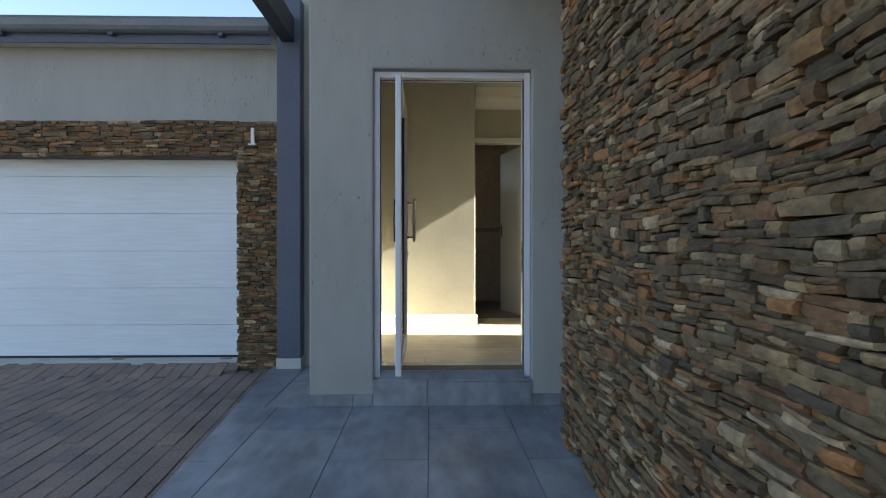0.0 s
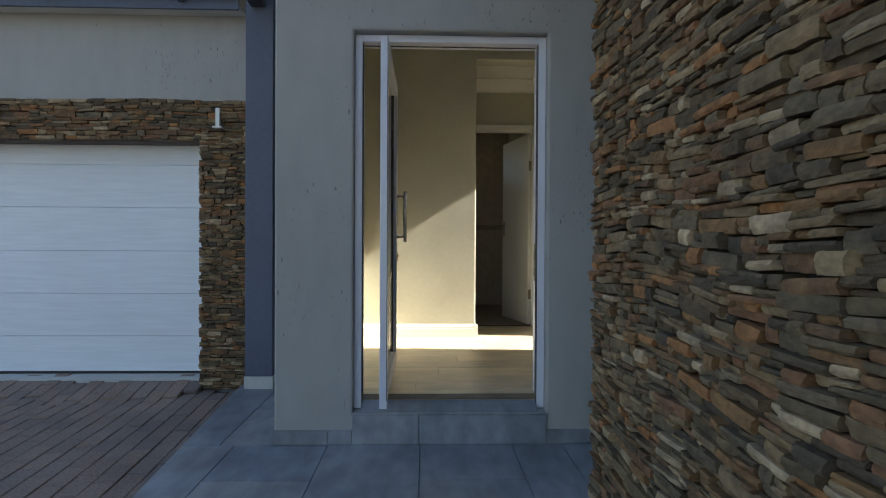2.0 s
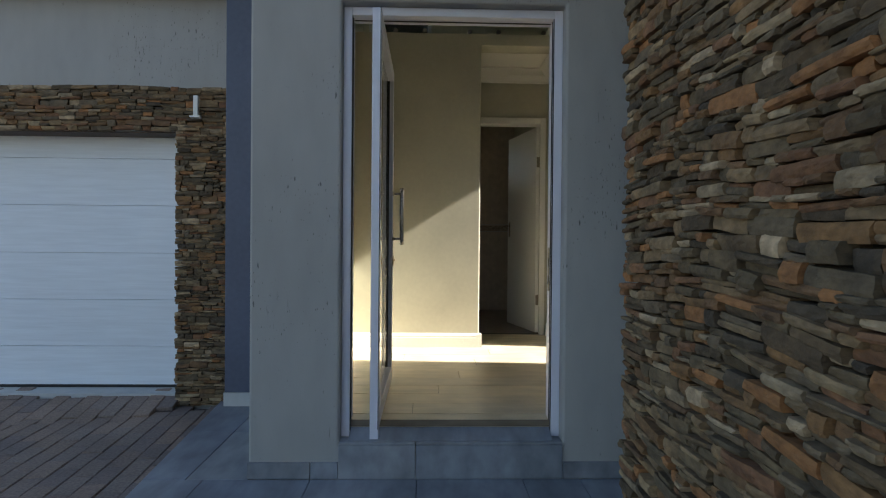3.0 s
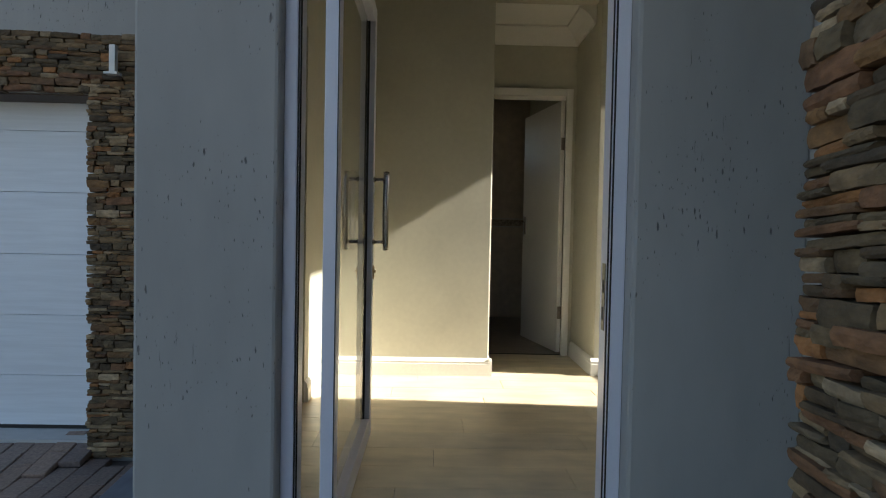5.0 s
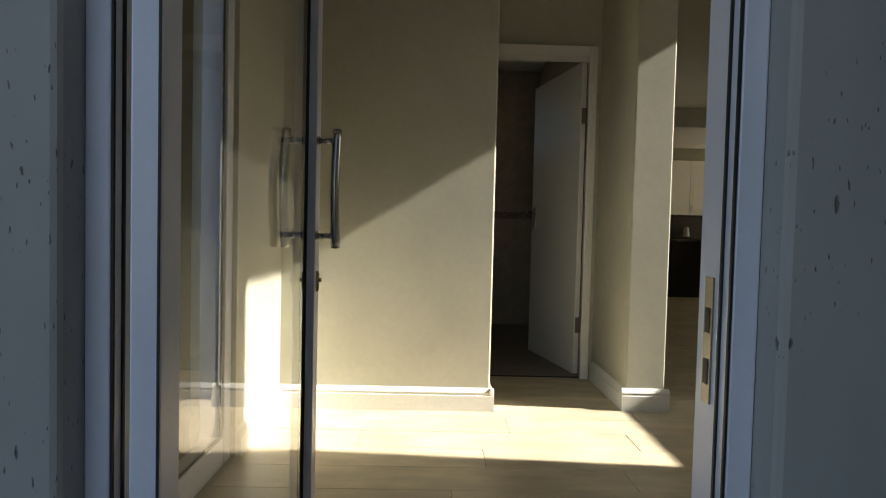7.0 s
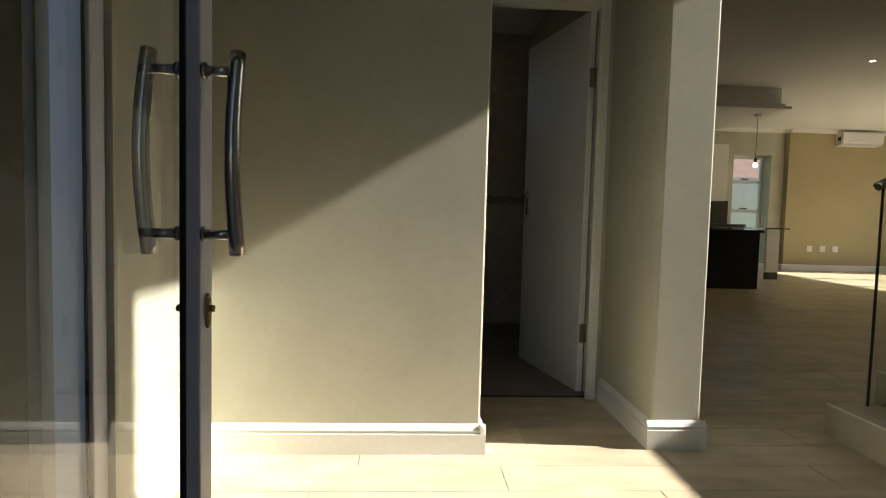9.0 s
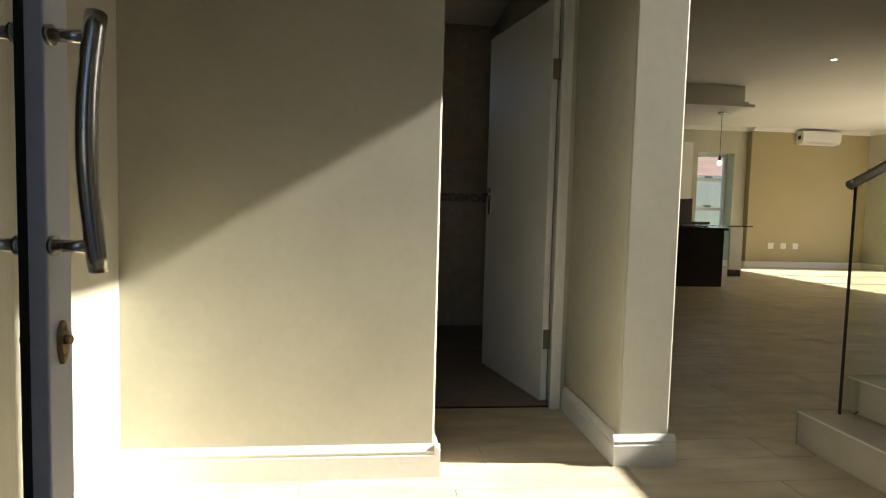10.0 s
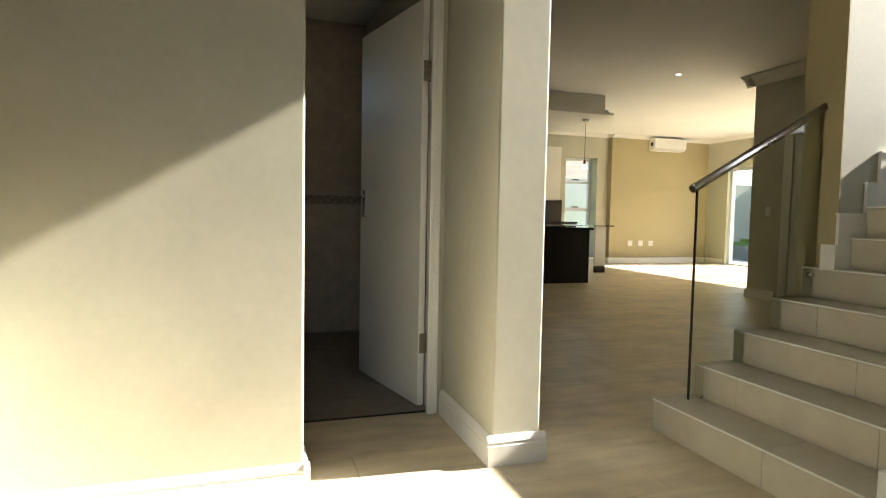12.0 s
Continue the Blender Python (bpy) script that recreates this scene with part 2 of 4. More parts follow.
BULB.use_nodes = True
BULB.node_tree.nodes["Principled BSDF"].inputs["Emission Color"].default_value = (1.0, 0.85, 0.6, 1)
BULB.node_tree.nodes["Principled BSDF"].inputs["Emission Strength"].default_value = 2.5

# ---- mesh helpers ----


def box(bm, x0, x1, y0, y1, z0, z1, m=None):
    vs = [bm.verts.new((x, y, z)) for x in (x0, x1) for y in (y0, y1) for z in (z0, z1)]
    for f in ((0, 1, 3, 2), (4, 6, 7, 5), (0, 4, 5, 1), (2, 3, 7, 6), (0, 2, 6, 4), (1, 5, 7, 3)):
        bm.faces.new([vs[k] for k in f])
    if m:
        bmesh.ops.transform(bm, matrix=m, verts=vs)
    return vs


def tube(bm, pts, r, seg=12):
    """A round bar along pts with closed ends."""
    pts = [Vector(p) for p in pts]
    rings = []
    for k, p in enumerate(pts):
        d = (pts[min(k + 1, len(pts) - 1)] - pts[max(k - 1, 0)]).normalized()
        u = d.orthogonal().normalized() if not rings else (ref - d * ref.dot(d)).normalized()
        ref = u
        v = d.cross(u)
        rings.append([bm.verts.new(p + (u * math.cos(a) + v * math.sin(a)) * r) for a in [2 * math.pi * i / seg for i in range(seg)]])
    for a, b in zip(rings, rings[1:]):
        for i in range(seg):
            f = bm.faces.new((a[i], a[(i + 1) % seg], b[(i + 1) % seg], b[i]))
            f.smooth = True
    bm.faces.new(rings[0][::-1])
    bm.faces.new(rings[-1])


def extrude_profile(bm, prof, a, b, side):
    """A moulding: prof as (out, up) pairs, run from a to b; side is the way out of the wall."""
    a, b, side = Vector(a), Vector(b), Vector(side)
    r1 = [bm.verts.new(a + side * o + Vector((0, 0, u))) for o, u in prof]
    r2 = [bm.verts.new(b + side * o + Vector((0, 0, u))) for o, u in prof]
    n = len(prof)
    for i in range(n):
        bm.faces.new((r1[i], r1[(i + 1) % n], r2[(i + 1) % n], r2[i]))
    bm.faces.new(r1[::-1])
    bm.faces.new(r2)


def finish(bm, bevel=0.0, segs=2):
    bmesh.ops.recalc_face_normals(bm, faces=bm.faces)
    if bevel:
        es = [e for e in bm.edges if len(e.link_faces) == 2 and e.calc_face_angle(0) > 0.6]
        bmesh.ops.bevel(bm, geom=es, offset=bevel, segments=segs, affect="EDGES", profile=0.5)
    bmesh.ops.recalc_face_normals(bm, faces=bm.faces)


def part(name, bm, mat, parent=None, label="", bevel=0.0, kind=""):
    finish(bm, bevel)
    me = bpy.data.meshes.new(name)
    bm.to_mesh(me)
    bm.free()
    me.materials.append(mat)
    ob = new(name, me)
    if parent:
        ob.parent = parent
    return tagged(ob, label, kind=kind)


def thing(name, label, category, at=(0, 0, 0), group="", kind=""):
    ob = new(name)
    ob.empty_display_size = 0.1
    ob.location = at
    return tagged(ob, label, category, group, kind)


def boxes(*bs):
    bm = bmesh.new()
    for b in bs:
        box(bm, *b)
    return bm


def structure(name, bs, mat, label, category="wall", bevel=0.0):
    ob = part(name, boxes(*bs), mat, None, label, bevel)
    return tagged(ob, label, category, kind="structure")


SKIRT = [(0, 0), (0.022, 0), (0.022, 0.080), (0.017, 0.085), (0.017, 0.092), (0.020, 0.096), (0.012, 0.109), (0.004, 0.118), (0, 0.118)]
CORNICE = [(0, 0), (0, -0.12), (0.012, -0.12), (0.018, -0.10), (0.05, -0.055), (0.085, -0.03), (0.10, -0.016), (0.115, -0.012), (0.115, 0)]


def moulding(name, prof, runs, mat, label, category):
    bm = bmesh.new()
    for a, b, side in runs:
        extrude_profile(bm, prof, a, b, side)
    return tagged(part(name, bm, mat, None, label), label, category, kind="structure")


def pierced_wall(name, xs, zs, holes, y0, y1, mat, label, bevel=0.008, category="wall"):
    """A wall along x with openings: a grid of xs and zs, less the cells in holes."""
    bm = bmesh.new()
    v = {(i, j, k): bm.verts.new((x, (y0, y1)[k], z)) for i, x in enumerate(xs) for j, z in enumerate(zs) for k in (0, 1)}
    cells = {(i, j) for i in range(len(xs) - 1) for j in range(len(zs) - 1)} - set(holes)
    for i, j in cells:
        bm.faces.new((v[i, j, 0], v[i + 1, j, 0], v[i + 1, j + 1, 0], v[i, j + 1, 0]))
        bm.faces.new((v[i, j, 1], v[i, j + 1, 1], v[i + 1, j + 1, 1], v[i + 1, j, 1]))
        for di, dj, a, b in ((-1, 0, (i, j), (i, j + 1)), (1, 0, (i + 1, j), (i + 1, j + 1)), (0, -1, (i, j), (i + 1, j)), (0, 1, (i, j + 1), (i + 1, j + 1))):
            if (i + di, j + dj) not in cells:
                bm.faces.new((v[(*a, 0)], v[(*b, 0)], v[(*b, 1)], v[(*a, 1)]))
    bmesh.ops.delete(bm, geom=[w for w in bm.verts if not w.link_faces], context="VERTS")
    return tagged(part(name, bm, mat, None, label, bevel), label, category, kind="structure")

# ---- large structure, outside ----
PORCH, DRIVE, FAR, KB = -0.26, -0.30, 14.36, 14.50
structure("ground", [(-400, 400, -400, 400, -0.9, -0.42)], EARTH, "dry pale ground around the house", "ground")
structure("driveway_bed", [(-9, -0.2, -6, 4.78, -0.42, DRIVE - 0.03)], SAND, "dark sand bed under the brick paving", "driveway")


def porch_edge(y):
    return -0.935 + 0.083 * (4.63 - max(y, 1.0))


def poly_slab(pts, z0, z1):
    bm = bmesh.new()
    lo = [bm.verts.new((x, y, z0)) for x, y in pts]
    hi = [bm.verts.new((x, y, z1)) for x, y in pts]
    bm.faces.new(hi)
    bm.faces.new(lo[::-1])
    for i in range(len(pts)):
        bm.faces.new((lo[i], lo[(i + 1) % len(pts)], hi[(i + 1) % len(pts)], hi[i]))
    return bm


tagged(part("porch_slab", poly_slab([(porch_edge(-6) + 0.01, -6), (1.8, -6), (1.8, 3.39), (-0.322, 3.39), (-0.322, 4.73), (porch_edge(4.73) + 0.01, 4.73), (porch_edge(1) + 0.01, 1)], -0.415, PORCH - 0.012), GROUT),
       "grout bed under the grey porch tiles", "porch", kind="structure")
pierced_wall("wall_front", (-0.334, 0.098, 1.180, 1.72), (-0.40, -0.094, 2.035, 3.4), [(1, 1)], 3.378, 3.62, PLASTER_OUT, "grey textured plaster wall round the front door", 0.012)
structure("wall_return", [(1.72, 1.95, 2.62, 3.62, -0.40, 3.4)], PLASTER_OUT, "grey plaster return wall beside the stone cladding")
structure("wall_stone_core", [(1.27, 1.60, -4.0, 2.64, -0.40, 3.4)], STONEBACK, "dark backing behind the stacked stone cladding")
structure("wall_upper", [(1.96, 4.4, -6.0, 3.62, -0.40, 7.2), (-0.32, 4.4, 3.39, 3.62, 3.41, 7.2), (1.27, 1.955, -6.0, 2.60, 3.41, 7.2)],
          PLASTER_OUT, "plain upper storey of the house")
# Unseen slab, added to hold back sky light on the porch's right side.
structure("porch_shade_slab", [(0.75, 1.6, -6.0, 3.38, 2.7, 2.9)], CEIL, "unseen slab added to shade the right of the porch", "roof")
structure("wall_left", [(-0.32, -0.125, 3.625, 3.66, 0.0, 5.4), (-0.32, -0.125, 4.80, 5.65, 0.0, 5.4), (-0.32, -0.125, 3.66, 4.80, 2.05, 5.4), (-0.32, -0.125, 3.625, 5.65, -0.4, -0.02)],
          PLASTER_IN, "khaki painted hall wall with a glazed side door")
structure("wall_nook", [(-0.80, -0.33, 4.74, 4.95, -0.4, 3.2)], PLASTER_OUT, "plaster wall behind the porch column")

# garage front
structure("wall_garage", [(-7.0, -0.81, 4.78, 5.0, 1.66, 2.64), (-1.27, -0.81, 4.78, 5.0, -0.40, 1.66), (-7.0, -5.0, 4.78, 5.0, -0.4, 1.66)],
          PLASTER_OUT, "plaster garage wall above the stone lintel")
# Brown strip over the plaster underside, coloured as the lintel's shade.
structure("lintel_shade_strip", [(-5.0, -1.275, 4.79, 4.978, 1.650, 1.658)], SAND, "added brown strip painting the shade under the stone lintel", "lintel")
structure("garage_inside", [(-5.2, -1.0, 5.35, 5.45, -0.4, 2.6)], PLASTER_OUT, "plain garage inside closing wall")

garage_roof = thing("garage_roof", "grey boxed eave with gutter along the garage roof", "roof", kind="structure")
part("soffit", boxes((-7.2, -0.93, 4.625, 5.3, 2.642, 2.66)), CEIL, garage_roof, "pale painted soffit")
part("fascia", boxes((-7.2, -0.93, 4.60, 4.624, 2.625, 2.78)), COLUMN, garage_roof)
bm = bmesh.new()
gut = [(0.0, 2.70), (-0.045, 2.70), (-0.075, 2.715), (-0.095, 2.745), (-0.105, 2.80), (-0.112, 2.812), (-0.104, 2.82), (-0.095, 2.81), (-0.088, 2.755), (-0.07, 2.725), (-0.045, 2.712), (0.0, 2.712)]
extrude_profile(bm, gut, (-7.2, 4.598, 0), (-0.93, 4.598, 0), (0, 1, 0))
part("gutter", bm, FASCIA, garage_roof, "grey metal eaves gutter")
part("roof_sheet", boxes((-7.2, -0.93, 4.61, 9.0, 2.785, 2.82)), FASCIA, garage_roof)
for x in (-1.35, -2.30, -3.25, -4.20, -5.15):
    part("gutter_bracket", boxes((x - 0.02, x + 0.02, 4.535, 4.599, 2.672, 2.698)), COLUMN, garage_roof)

garage_door = thing("garage_door", "white sectional garage door with horizontal woodgrain panels, closed", "garage door", (-3.1, 5.0, -0.228))
zs = [-0.205, 0.085, 0.435, 0.785, 1.14, 1.49, 1.84]
for a, b in zip(zs, zs[1:]):
    bm = bmesh.new()
    box(bm, -1.9 - 0.0, 1.83, -0.02, 0.02, a + 0.228 + 0.001, b + 0.228 - 0.001)
    part("panel", bm, GARAGE, garage_door, bevel=0.002)
bm = bmesh.new()
box(bm, -1.9, 1.83, -0.012, 0.022, 0.0, 0.022)
part("rubber_seal", bm, BLACK, garage_door)
bm = bmesh.new()
box(bm, 1.775, 1.815, -0.045, -0.021, 0.10, 0.115)
part("bottom_bracket", bm, BLACK, garage_door)
structure("garage_sill", [(-5.0, -1.275, 4.805, 5.3, -0.41, -0.228)], YARDWALL, "concrete garage threshold", "threshold")

wall_light = thing("wall_light", "slim white up and down wall light on the stone pier", "wall light", (-1.11, 4.70, 1.74))
bm = bmesh.new()
box(bm, -0.016, 0.016, -0.03, 0.0, 0.012, 0.155)
part("body", bm, WHITE, wall_light, bevel=0.003)
bm = bmesh.new()
box(bm, -0.035, 0.035, -0.045, 0.0, 0.0, 0.012)
part("base", bm, WHITE, wall_light)

# porch column and beam
porch_column = thing("porch_column", "square blue grey painted porch column on a pale plinth", "column", (-0.77, 4.60, PORCH))
bm = bmesh.new()
box(bm, -0.105, 0.105, 0.0, 0.14, 0.095, 3.3)
part("shaft", bm, COLUMN, porch_column, bevel=0.006)
bm = bmesh.new()
box(bm, -0.11, 0.11, -0.006, 0.14, 0.0, 0.095)
part("plinth", bm, YARDWALL, porch_column, "pale tiled plinth", bevel=0.003)
porch_beam = part("porch_beam", boxes((-0.83, -0.72, -5.0, 4.59, 2.64, 2.86)), BEAMPAINT, None, bevel=0.005)
tagged(porch_beam, "dark charcoal painted timber beam over the porch edge", "beam")

# ---- front door ----
door_frame = thing("door_frame", "white aluminium front door frame set in the plaster opening", "door frame", (0.655, 3.50, -0.10))
FOOT = 0.02
Y0, Y1 = -0.06, 0.06
for name, b in (("jamb", (-0.556, -0.515, Y0, Y1, FOOT, 2.133)), ("jamb", (0.481, 0.524, Y0, Y1, FOOT, 2.133)), ("head", (-0.515, 0.481, Y0, Y1, 2.092, 2.133))):
    part(name, boxes(b), ALU, door_frame, bevel=0.004)
for x in (-0.5148, 0.4768):
    part("gasket", boxes((x, x + 0.004, -0.0595, -0.0535, 0.05, 2.09)), BLACK, door_frame)
    part("gasket", boxes((x, x + 0.004, -0.028, -0.022, 0.05, 2.09)), BLACK, door_frame)
part("gasket", boxes((-0.510, 0.476, 0.005, 0.013, 2.088, 2.0915)), BLACK, door_frame)
strike = part("strike_plate", boxes((0.4775, 0.4805, 0.0, 0.028, 0.74, 0.96)), BRASSGREY, door_frame, "worn brass strike plate")
for z in (0.795, 0.885):
    part("slot", boxes((0.4760, 0.4776, 0.006, 0.022, z - 0.022, z + 0.022)), BLACK, strike)

front_door = thing("front_door", "white framed glass pivot door standing wide open", "door", (0.2745, 3.50, 0.006))
H = 1.962
part("stile", boxes((-0.0205, 0.0205, -0.220, -0.160, -0.045, H)), ALU, front_door, bevel=0.003)
part("stile", boxes((-0.0205, 0.0205, 0.758, 0.820, 0, H)), ALU, front_door, bevel=0.003)
part("rail", boxes((-0.0205, 0.0205, -0.1598, 0.7578, 0, 0.085)), ALU, front_door, bevel=0.003)
part("rail", boxes((-0.0205, 0.0205, -0.1598, 0.7578, H - 0.07, H)), ALU, front_door, bevel=0.003)
pane = part("pane", boxes((-0.0185, -0.0125, -0.161, 0.759, 0.084, H - 0.069)), GLASS, front_door, "clear door glass")
pane.visible_shadow = False
part("gasket", boxes((-0.0122, -0.0035, 0.7505, 0.7576, 0.085, H - 0.07)), BLACK, front_door)
part("gasket", boxes((-0.0122, -0.0035, -0.1596, -0.1525, 0.085, H - 0.07)), BLACK, front_door)
part("edge_gasket", boxes((0.0165, 0.0195, -0.2225, -0.2202, 0, H)), BLACK, front_door)
for sx in (-1, 1):
    bm = bmesh.new()
    zs = [0.863 + 0.353 * k / 16 for k in range(17)]
    tube(bm, [(sx * 0.0785, 0.778 - 0.032 * math.sin(math.pi * k / 16), z) for k, z in enumerate(zs)], 0.014, 20)
    hb = part("pull_handle", bm, STEEL, front_door, "curved brushed steel pull handle")
    for z in (0.897, 1.182):
        yy = 0.778 - 0.032 * math.sin(math.pi * (z - 0.863) / 0.353)
        bm = bmesh.new()
        tube(bm, [(sx * 0.0206, yy, z), (sx * 0.027, yy, z)], 0.014, 16)
        tube(bm, [(sx * 0.026, yy, z), (sx * 0.076, yy, z)], 0.009, 12)
        part("post", bm, STEEL, hb)
    bm = bmesh.new()
    rim = [(0.788 + 0.0105 * math.cos(a), 0.757 + 0.0285 * math.sin(a) * (1 - 0.12 * math.cos(2 * a))) for a in [k * math.tau / 24 for k in range(24)]]
    rows3 = [[bm.verts.new((sx * x, 0.788 + (y - 0.788) * s, 0.757 + (z - 0.757) * s)) for y, z in rim] for x, s in ((0.0206, 1.0), (0.0255, 1.0), (0.0275, 0.86))]
    for ra, rb in zip(rows3, rows3[1:]):
        for k in range(24):
            bm.faces.new((ra[k], ra[(k + 1) % 24], rb[(k + 1) % 24], rb[k]))
    bm.faces.new(rows3[-1])
    tube(bm, [(sx * 0.027, 0.788, 0.761), (sx * 0.035, 0.788, 0.761)], 0.0065, 12)
    for dz in (-0.018, 0.020):
        tube(bm, [(sx * 0.027, 0.788, 0.757 + dz), (sx * 0.0288, 0.788, 0.757 + dz)], 0.0032, 8)
    bmesh.ops.recalc_face_normals(bm, faces=bm.faces)
    part("lock_cylinder", bm, BRASS, front_door, "dark bronze lock escutcheon")

structure("sill_tile", [(0.102, 1.177, 3.562, 3.5715, -0.098, -0.016)], PORCHTILE, "slate tile upstand under the door sill", "sill")
# ---- large structure, inside ----
structure("floor", [(-0.125, 1.66, 3.56, 6.2, -0.3, -0.010), (1.66, 11.0, 3.62, 15.3, -0.3, -0.0105), (0.5, 1.66, 6.2, 8.3, -0.3, -0.0095)], PLANKGAP, "dark joints under the pale wooden planks", "floor")
pierced_wall("wall_hall", (-0.32, 0.96, 1.681), (0, 2.55, 2.65), [(1, 0)], 5.46, 5.65, PLASTER_IN, "khaki painted hall wall facing the front door")
structure("wall_pillar", [(1.682, 1.89, 5.51, 6.28, 0, 2.85)], PLASTER_IN, "khaki painted pillar end beside the alcove", bevel=0.008)
pierced_wall("wall_alcove", (0.4, 0.84, 1.64, 1.681), (0, 2.05, 2.56), [(1, 0)], 6.15, 6.28, PLASTER_IN, "khaki painted alcove wall round the cloakroom door", 0.004)
structure("wall_alcove_side", [(0.4, 0.5, 5.652, 6.148, 0, 2.56)], PLASTER_IN, "khaki painted side wall of the alcove")
structure("wall_kitchen_side", [(1.66, 1.89, 6.28, 15.3, 0, 2.83)], PLASTER_IN, "khaki painted wall running to the kitchen")
structure("ceiling_alcove", [(0.4, 1.681, 5.65, 6.3, 2.55, 2.64)], CEIL, "white painted alcove ceiling", "ceiling")
structure("ceiling_living", [(1.66, 11.0, 5.65, 15.3, 2.82, 2.95), (0.3, 1.66, 6.3, 8.4, 2.5, 2.64)], CEIL, "white painted living room ceiling", "ceiling")
structure("ceiling_hall", [(-0.4, 4.5, 3.5, 9.0, 5.4, 5.5)], CEIL, "white ceiling high over the stair hall", "ceiling")
pierced_wall("wall_landing", (-0.42, -0.25, 0.55, 4.5), (2.96, 3.3, 4.9, 5.4), [(1, 1)], 8.0, 8.1, PLASTER_STAIR, "plain upper landing wall with a window", 0)
structure("wall_landing_end", [(4.2, 4.4, 5.652, 7.99, 2.96, 5.39)], PLASTER_STAIR, "plain upper end wall of the landing")
structure("wall_landing_side", [(-0.42, -0.325, 3.63, 7.99, 2.96, 5.4)], PLASTER_STAIR, "plain upper side wall over the hall")
landing_window = thing("landing_window", "white framed upper landing window", "window", (0.15, 8.05, 3.3))
for b in ((-0.40, -0.35, -0.03, 0.03, 0, 1.6), (0.35, 0.40, -0.03, 0.03, 0, 1.6), (-0.35, 0.35, -0.03, 0.03, 0, 0.05), (-0.35, 0.35, -0.03, 0.03, 1.55, 1.6)):
    part("frame", boxes(b), ALU, landing_window)
q = part("pane", boxes((-0.35, 0.35, -0.004, 0.004, 0.05, 1.55)), GLASS, landing_window)
q.visible_shadow = False
# Added sheet that hides the bright sky and gives a dim bluish tone.
part("added_sheet", boxes((-0.349, 0.349, -0.024, -0.020, 0.05, 1.55)), SHEETBLUE, landing_window, "added blue grey sheet in front of the pane")
landing_rail = thing("landing_balustrade", "frameless glass balustrade along the upper landing", "balustrade", (0, 5.60, 2.65))
for x0 in (-0.28, 0.36, 1.0):
    q = part("glass_panel", boxes((x0, x0 + 0.63, -0.005, 0.005, 0.0, 0.95)), BALUSTRADE, landing_rail)
    q.visible_shadow = False
    for x in (x0 + 0.12, x0 + 0.51):
        bm = bmesh.new()
        tube(bm, [(x, -0.02, 0.06), (x, 0.02, 0.06)], 0.02, 12)
        part("glass_clamp", bm, STEEL, landing_rail)
bm = bmesh.new()
tube(bm, [(-0.28, 0, 0.97), (1.65, 0, 0.97)], 0.025, 16)
part("handrail", bm, STEEL, landing_rail)
structure("landing_edge", [(1.89, 3.45, 5.55, 5.648, 2.821, 2.96), (-0.32, 1.659, 5.652, 7.99, 2.642, 2.66)], CEIL, "white edge of the upper landing floor", "floor edge")
structure("wall_right", [(4.2, 4.4, 3.62, 4.598, 0, 5.4), (4.2, 4.4, 5.62, 5.65, 0, 5.4), (4.2, 4.4, 4.598, 5.62, 0, 1.564), (4.2, 4.4, 4.598, 5.62, 3.474, 5.4)], PLASTER_STAIR,
          "pale stairwell wall with a tall window")
structure("wall_stair", [(3.440, 6.84, 5.50, 5.705, 0, 5.4)], PLASTER_IN, "khaki painted wall beside the upper stair flight")
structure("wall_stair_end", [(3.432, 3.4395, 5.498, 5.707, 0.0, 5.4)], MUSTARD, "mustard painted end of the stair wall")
structure("wall_stair_front", [(1.955, 4.2, 3.625, 3.66, 0, 5.4)], PLASTER_IN, "plain inside face of the front wall")
structure("wall_living_right", [(6.85, 7.05, 5.65, 9.3, 0, 2.82)], PLASTER_IN, "khaki painted living room wall with a white door frame")
structure("wall_living_back", [(7.05, 10.8, 9.2, 9.3, 0, 2.82)], PLASTER_IN, "plain living room wall behind the corner")
structure("wall_feature", [(8.202, 10.8, FAR, FAR + 0.2, 0, 2.82)], MUSTARD, "mustard painted feature wall in the living room")
structure("wall_kitchen_window", [(1.89, 7.15, KB, KB + 0.32, 0, 2.82), (7.93, 8.2, KB, KB + 0.32, 0, 2.82), (7.15, 7.93, KB, KB + 0.32, 0, 0.10), (7.15, 7.93, KB, KB + 0.32, 2.30, 2.82)],
          PLASTER_IN, "khaki painted kitchen wall round the back window")
structure("wall_glazed", [(10.8, 11.0, 13.75, FAR + 0.2, 0, 2.82), (10.8, 11.0, 9.3, 9.39, 0, 2.82), (10.8, 11.0, 9.39, 13.75, 2.15, 2.82)], PLASTER_IN, "khaki painted wall above the sliding doors")
structure("wall_cloakroom", [(0.3, 0.4, 6.285, 8.3, 0, 2.5)], WCTILE, "taupe tiled cloakroom side wall")
# The opening is never in view; it is added to brighten the cloakroom.
pierced_wall("wall_cloakroom_back", (0.4, 0.45, 0.92, 1.66), (0, 1.8, 2.15, 2.5), [(1, 1)], 8.2, 8.3, WCTILE, "taupe tiled cloakroom wall with an unseen opening added for light", 0)
